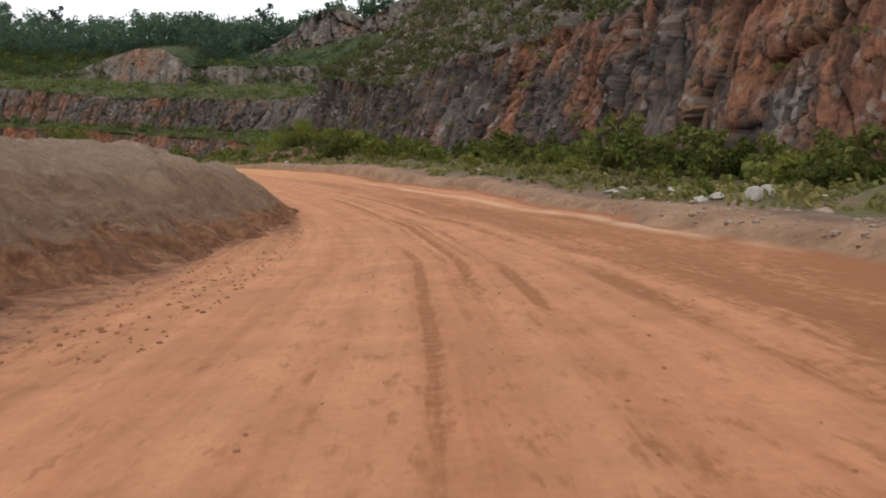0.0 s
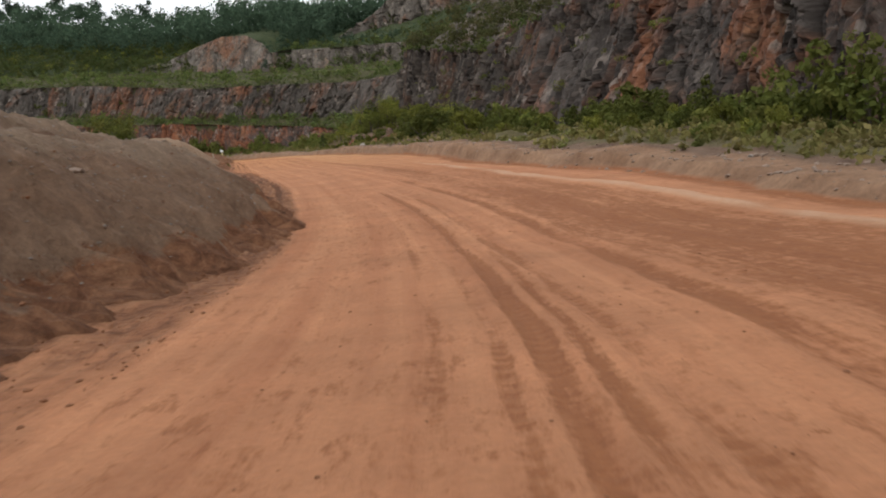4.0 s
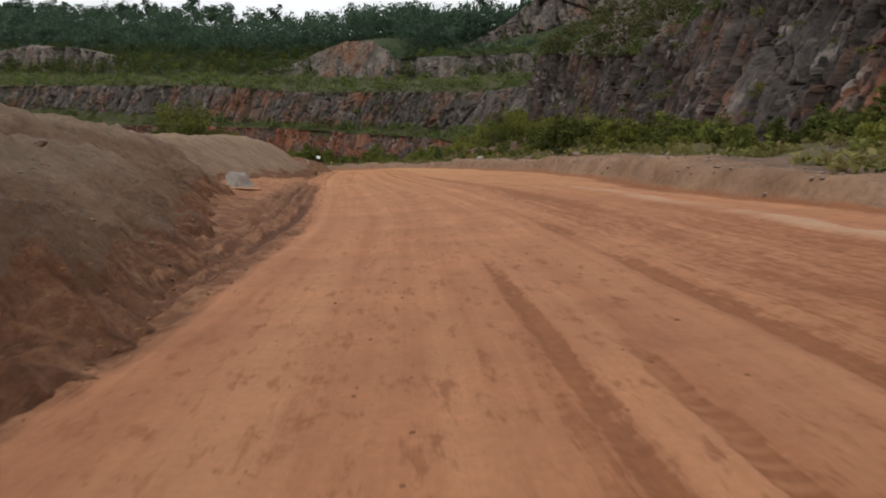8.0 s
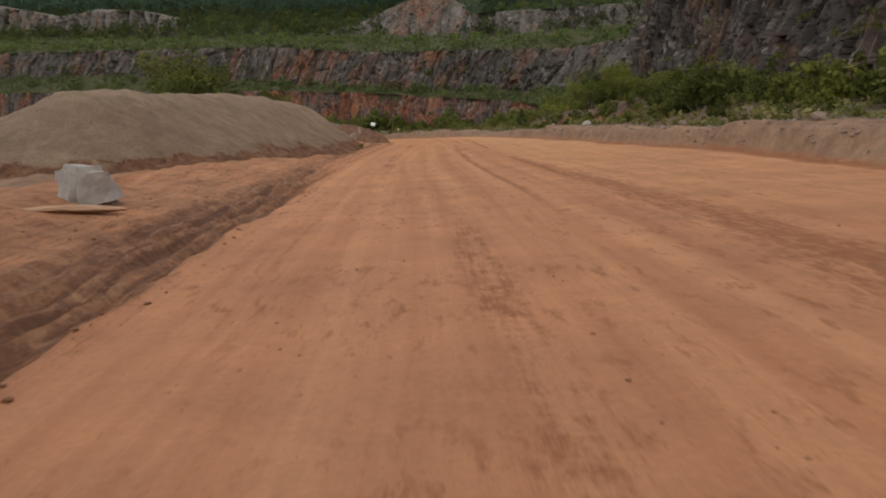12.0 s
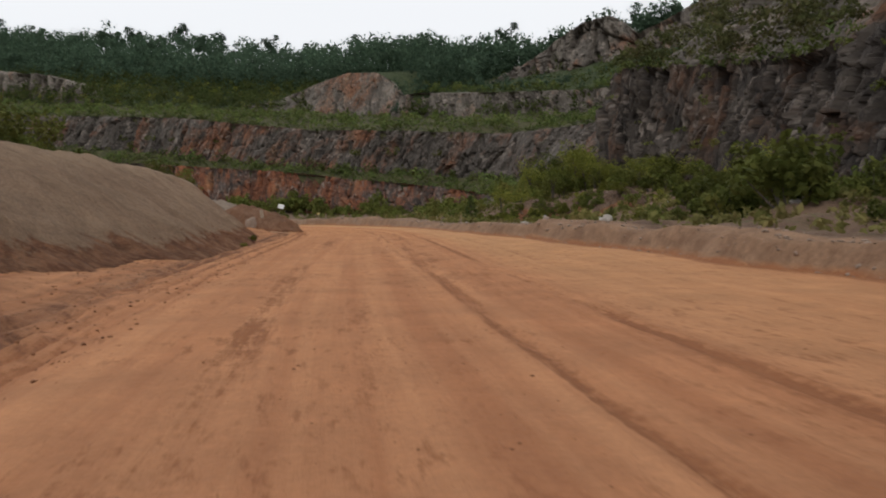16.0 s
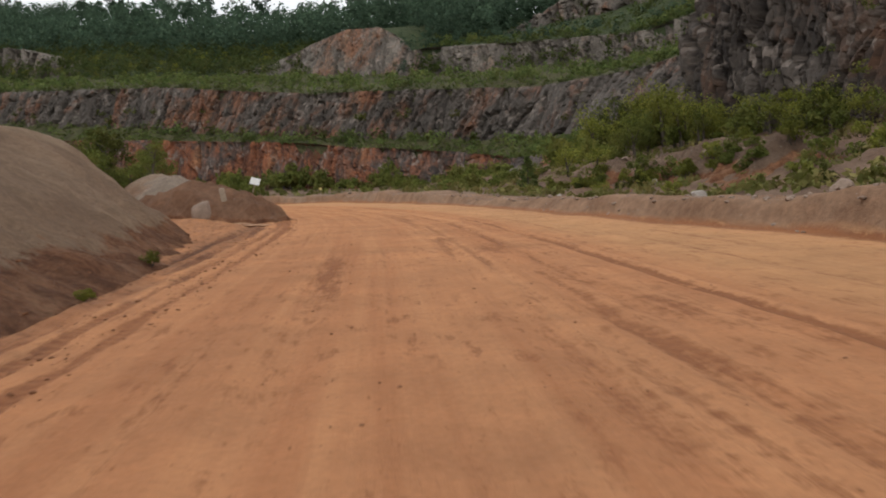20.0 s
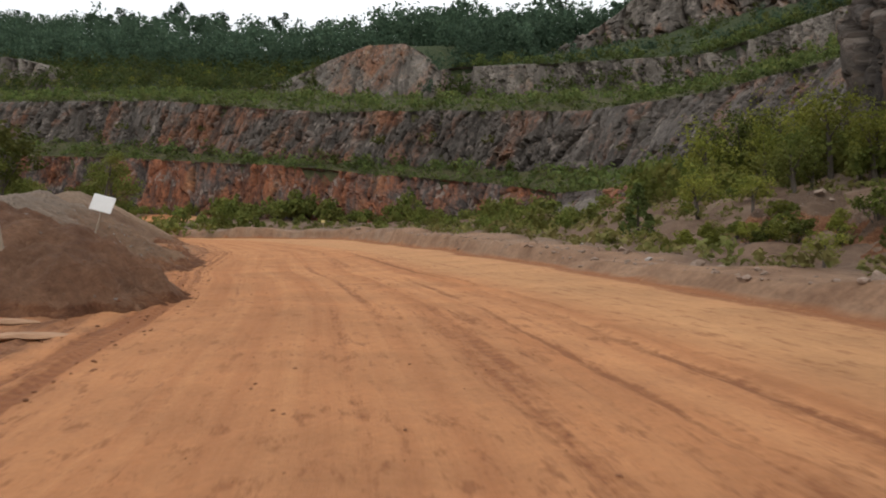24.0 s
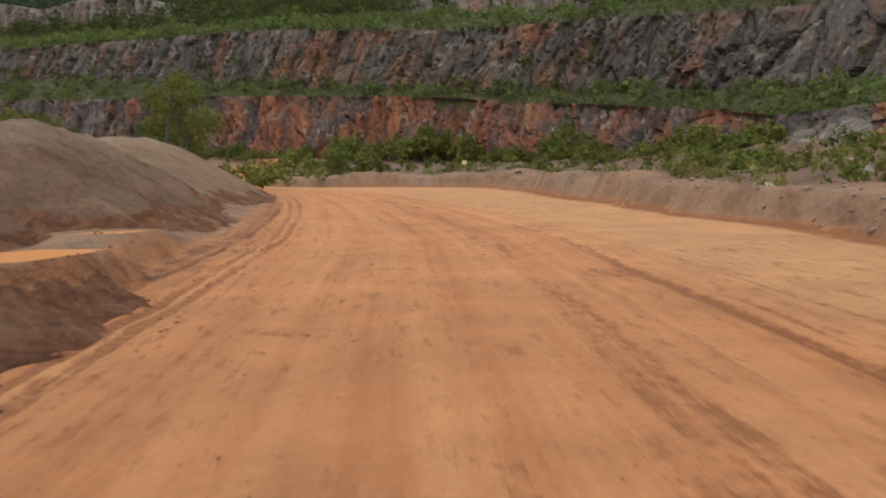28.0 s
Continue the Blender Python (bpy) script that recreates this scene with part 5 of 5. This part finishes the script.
for x, y, s, flat in [(12.0, 31.2, 0.65, 1.0), (11.0, 32.1, 0.5, 0.8), (13.4, 33.6, 0.8, 0.9), (14.2, 30.4, 0.55, 0.8), (13.2, 36.5, 0.9, 0.8), (12.2, 35.2, 0.5, 0.7), (9.6, 38.5, 0.4, 0.7), (9.3, 43.5, 0.6, 0.4), (8.9, 42.4, 0.45, 0.5), (10.5, 46.0, 0.55, 0.6), (15.5, 38.0, 0.6, 0.9), (10.1, 75.5, 1.0, 0.7), (16.5, 42.0, 0.7, 0.8), (-2.0, 96, 0.8, 0.6), (-14.6, 131, 1.0, 0.8), (-20.2, 147.9, 0.9, 0.8), (-22.5, 149.5, 0.7, 0.8), (-18.5, 145.5, 0.8, 0.8)]:
    put_stone(x, y, s, True, None, "", flat)
for k in range(80):
    y = 22 + 215 * rng.random()
    x = road_x(y) + berm_at(y) + 1.3 + 9 * rng.random() ** 1.4
    if x < foot_x(y):
        put_stone(x, y, 0.16 + 0.42 * rng.random() ** 2.5, rng.random() < 0.25, None, "", 0.8)
for k in range(24):
    y = 18 + 62 * rng.random()
    x = road_x(y) - 5.2 - 3.5 * rng.random()
    put_stone(x, y, 0.08 + 0.14 * rng.random() ** 2, rng.random() < 0.05, None, "small broken stone in the churned earth beside the road", 0.8)
for k in range(26):
    t = rng.random()
    x, y = -35 + 11 * t + 1.8 * rng.normal(), 177.5 - 14.5 * t + 1.8 * rng.normal()
    put_stone(x, y, 0.15 + 0.35 * rng.random() ** 2, rng.random() < 0.1, None, "broken rock lying on the rubble mound", 0.85)


def wedge_mesh(name, material, seed):
    """A block of split rock: a box with slanting sides and chipped edges."""
    r = np.random.default_rng(seed)
    bm = bmesh.new()
    bmesh.ops.create_cube(bm, size=1.0)
    for v in bm.verts:
        x, y, z = v.co
        if z > 0:
            x, y = x * 0.62 + 0.07, y * 0.60
            z = 0.5 - 0.22 * (x > 0) + 0.03 * r.normal()
        v.co = (x + 0.04 * r.normal(), y + 0.05 * r.normal(), z)
    bmesh.ops.bevel(bm, geom=bm.edges[:], offset=0.11, segments=2, affect="EDGES")
    bmesh.ops.subdivide_edges(bm, edges=bm.edges[:], cuts=3, use_grid_fill=True)
    for v in bm.verts:
        v.co += 0.10 * noise.noise_vector(v.co * 2.2 + Vector((seed, 0, 0))) + 0.02 * noise.noise_vector(v.co * 6.0)
    bmesh.ops.triangulate(bm, faces=bm.faces[:])
    me = bpy.data.meshes.new(name)
    bm.to_mesh(me)
    bm.free()
    me.materials.append(material)
    return me


boulder = new("boulder", wedge_mesh("boulder", PALE_STONE, 3))
boulder.matrix_basis = Matrix.LocRotScale((-24.7, 81.4, surface_at(-24.7, 81.4)[0] + 0.34), Euler((0.10, -0.16, 1.05)), (1.2, 1.1, 0.92))
tagged(boulder, "large pale grey angular boulder at the foot of the bank", "boulder")
slab = new("stone_slab", stone_mesh(252, SLAB_STONE, 8, "stone_slab"))
slab.matrix_basis = Matrix.LocRotScale((-23.7, 79.9, surface_at(-23.7, 79.9)[0] + 0.05), Euler((0, 0.03, 0.9)), (1.75, 0.45, 0.20))
tagged(slab, "flat tan stone slab lying beside the boulder", "stone slab")


def clod_field(name, n, place, smin, smax, material, label, seed):
    """Loose clods and pebbles too many to count, one mesh."""
    r = np.random.default_rng(seed)
    ico = bmesh.new()
    bmesh.ops.create_icosphere(ico, subdivisions=1, radius=1.0)
    bv = np.array([v.co[:] for v in ico.verts])
    bf = np.array([[v.index for v in f.verts] for f in ico.faces])
    ico.free()
    x, y = place(r, n)
    n = len(x)
    z = surface_at(x, y)
    s = smin + (smax - smin) * r.random(n) ** 3
    jit = 1 + 0.5 * (r.random((n, len(bv), 1)) - 0.5)
    v = bv[None] * jit * (s[:, None] * np.stack([1 + 0.6 * r.random(n), 0.8 + 0.4 * r.random(n), 0.5 + 0.3 * r.random(n)], 1))[:, None, :]
    a = r.random(n) * 6.28
    c, sn = np.cos(a)[:, None], np.sin(a)[:, None]
    v = np.stack([v[..., 0] * c - v[..., 1] * sn, v[..., 0] * sn + v[..., 1] * c, v[..., 2]], -1) + np.stack([x, y, z + 0.2 * s], 1)[:, None, :]
    f = (bf[None] + (np.arange(n) * len(bv))[:, None, None]).reshape(-1, 3)
    return tagged(new(name, mesh_of(name, v.reshape(-1, 3), f, material)), label, "clods", kind="stuff")


def on_road(r, n):
    y = 4 + 200 * r.random(n)
    pick = r.random(n)
    d = np.where(pick < 0.45, 2.0 + 2.2 * r.normal(size=n), np.where(pick < 0.75, -0.9 + 0.5 * r.normal(size=n), 1.8 + 0.4 * r.normal(size=n)))
    return road_x(y) + d, y


def on_verge(r, n):
    y = 5 + 225 * r.random(n)
    return road_x(y) + berm_at(y) + 0.2 + 3.5 * r.random(n) ** 1.5, y


def in_mud(r, n):
    y = 8 + 175 * r.random(n) ** 1.2
    return road_x(y) - 2.9 - 4.5 * r.random(n) ** 1.3, y


def on_heaps(r, n):
    lines = [curve_at([row[:3] for row in line], 200) for line in (BANK_RIDGE[1:], [(-57, 152, 0), (-61, 161, 0), (-67.4, 170, 0)], [(-35, 177.5, 0), (-24, 163, 0)])]
    pick = r.choice(3, n, p=(0.55, 0.25, 0.2))
    k = r.integers(0, 200, n)
    c = np.stack(lines)[pick, k]
    out = np.where(pick == 2, 2.5 * r.normal(size=n), 8.0 * r.random(n))
    x, y = c[:, 0] + out * 0.88, c[:, 1] + np.where(pick == 2, 2.5 * r.normal(size=n), out * 0.35)
    on = surface_at(x, y) > ground_at(x, y) + 0.3
    return x[on], y[on]


CLOD = plain_material("red_clods", (0.215, 0.098, 0.050), 0.95, 0.35, 5.0)
clod_field("road_clods", 2600, on_road, 0.005, 0.022, CLOD, "scattered clods of red earth on the road", 31)
clod_field("mud_clods", 8000, in_mud, 0.008, 0.036, CLOD, "lumps of churned red-brown earth along the road edge", 33)
clod_field("verge_rubble", 2800, on_verge, 0.02, 0.10, BROWN_STONE, "loose earth and stone rubble along the berm", 32)
GRIT = plain_material("grey_grit", (0.235, 0.190, 0.155), 0.95, 0.3, 5.0)
clod_field("heap_stones", 15000, on_heaps, 0.008, 0.040, GRIT, "small broken stones strewn over the soil banks", 34)


# ---- sign, marker, log and puddles ----
def top_of(x, y):
    deps = bpy.context.evaluated_depsgraph_get()
    hit = scene.ray_cast(deps, (x, y, 60), (0, 0, -1))
    return hit[1].z if hit[0] else 0.0


def box(name, sx, sy, sz, material, bevel=0.01):
    bm = bmesh.new()
    bmesh.ops.create_cube(bm, size=1.0)
    for v in bm.verts:
        v.co = (v.co.x * sx, v.co.y * sy, v.co.z * sz)
    bmesh.ops.bevel(bm, geom=bm.edges[:], offset=bevel, segments=1, affect="EDGES")
    me = bpy.data.meshes.new(name)
    bm.to_mesh(me)
    bm.free()
    me.materials.append(material)
    return me


sign = tagged(new("sign"), "small white board on a leaning wooden stake on the earth mound", "sign")
board = part("board", box("board", 0.52, 0.03, 0.36, WHITE_PAINT), sign, "white blank board")
board.matrix_basis = pose(0.20, -0.03, 0.62, -14, 14, 8)
stake = part("stake", box("stake", 0.04, 0.04, 0.95, GREY_WOOD, 0.006), sign, "thin wooden stake")
stake.matrix_basis = pose(0.07, 0, 0.2, 0, 20, 0)
sign.matrix_basis = Matrix.Translation((-51.2, 152.3, top_of(-51.2, 152.3)))
marker = new("marker_post", box("marker_post", 0.27, 0.10, 0.85, GREY_WOOD, 0.03))
marker.matrix_basis = pose(-51.5, 149.9, top_of(-51.5, 149.9) + 0.22, 6, -8, 12)
tagged(marker, "short pale wooden post leaning on the earth mound", "post")


disc = tagged(new("stone", stone_mesh(263, BROWN_STONE, 6)), "rounded tan boulder lying below the earth mound", "stone")
disc.matrix_basis = Matrix.LocRotScale((-50.6, 146.5, ground_at([-50.6], [146.5])[0] + 0.36), Euler((1.2, 0.2, 0.5)), (0.8, 1.05, 0.6))
for x, y, turn, length in [(-48.2, 147.2, 0.5, 1.3), (-49.6, 148.2, 0.9, 0.9)]:
    flat = new("stone_slab", slab.data)
    flat.matrix_basis = Matrix.LocRotScale((x, y, ground_at([x], [y])[0] + 0.02), Euler((0, 0.03, turn)), (length, 0.5, 0.16))
    tagged(flat, "flat pale tan slab lying in the mud by the mound", "stone slab", "slabs by the mound")
far_sign = tagged(new("warning_sign"), "small yellow warning board on a stake on the berm", "sign")
part("board", box("board", 0.42, 0.04, 0.32, YELLOW_PAINT), far_sign, "yellow board").matrix_basis = pose(0, 0, 0.85)
part("stake", box("stake", 0.06, 0.06, 1.1, GREY_WOOD, 0.006), far_sign, "wooden stake").matrix_basis = pose(0, 0.05, 0.4)
far_sign.matrix_basis = Matrix.Translation((-80.0, 227.0, ground_at([-80.0], [227.0])[0]))


def puddle(x, y, rx, ry, turn, level):
    ang = np.arange(28) * 2 * np.pi / 28
    r = 1.25 + 0.35 * fbm(np.stack([np.cos(ang) * 1.3 + x, np.sin(ang) * 1.3, 0 * ang], 1), 3, 3)
    px, py = rx * r * np.cos(ang), ry * r * np.sin(ang)
    c, s = math.cos(turn), math.sin(turn)
    v = np.stack([x + px * c - py * s, y + px * s + py * c, 0 * px + level], 1)
    return tagged(new("puddle", mesh_of("puddle", v, [list(range(28))], PUDDLE)), "shallow puddle of muddy orange water by the heaps", "puddle", kind="structure")


for row in PUDDLES:
    puddle(*row)
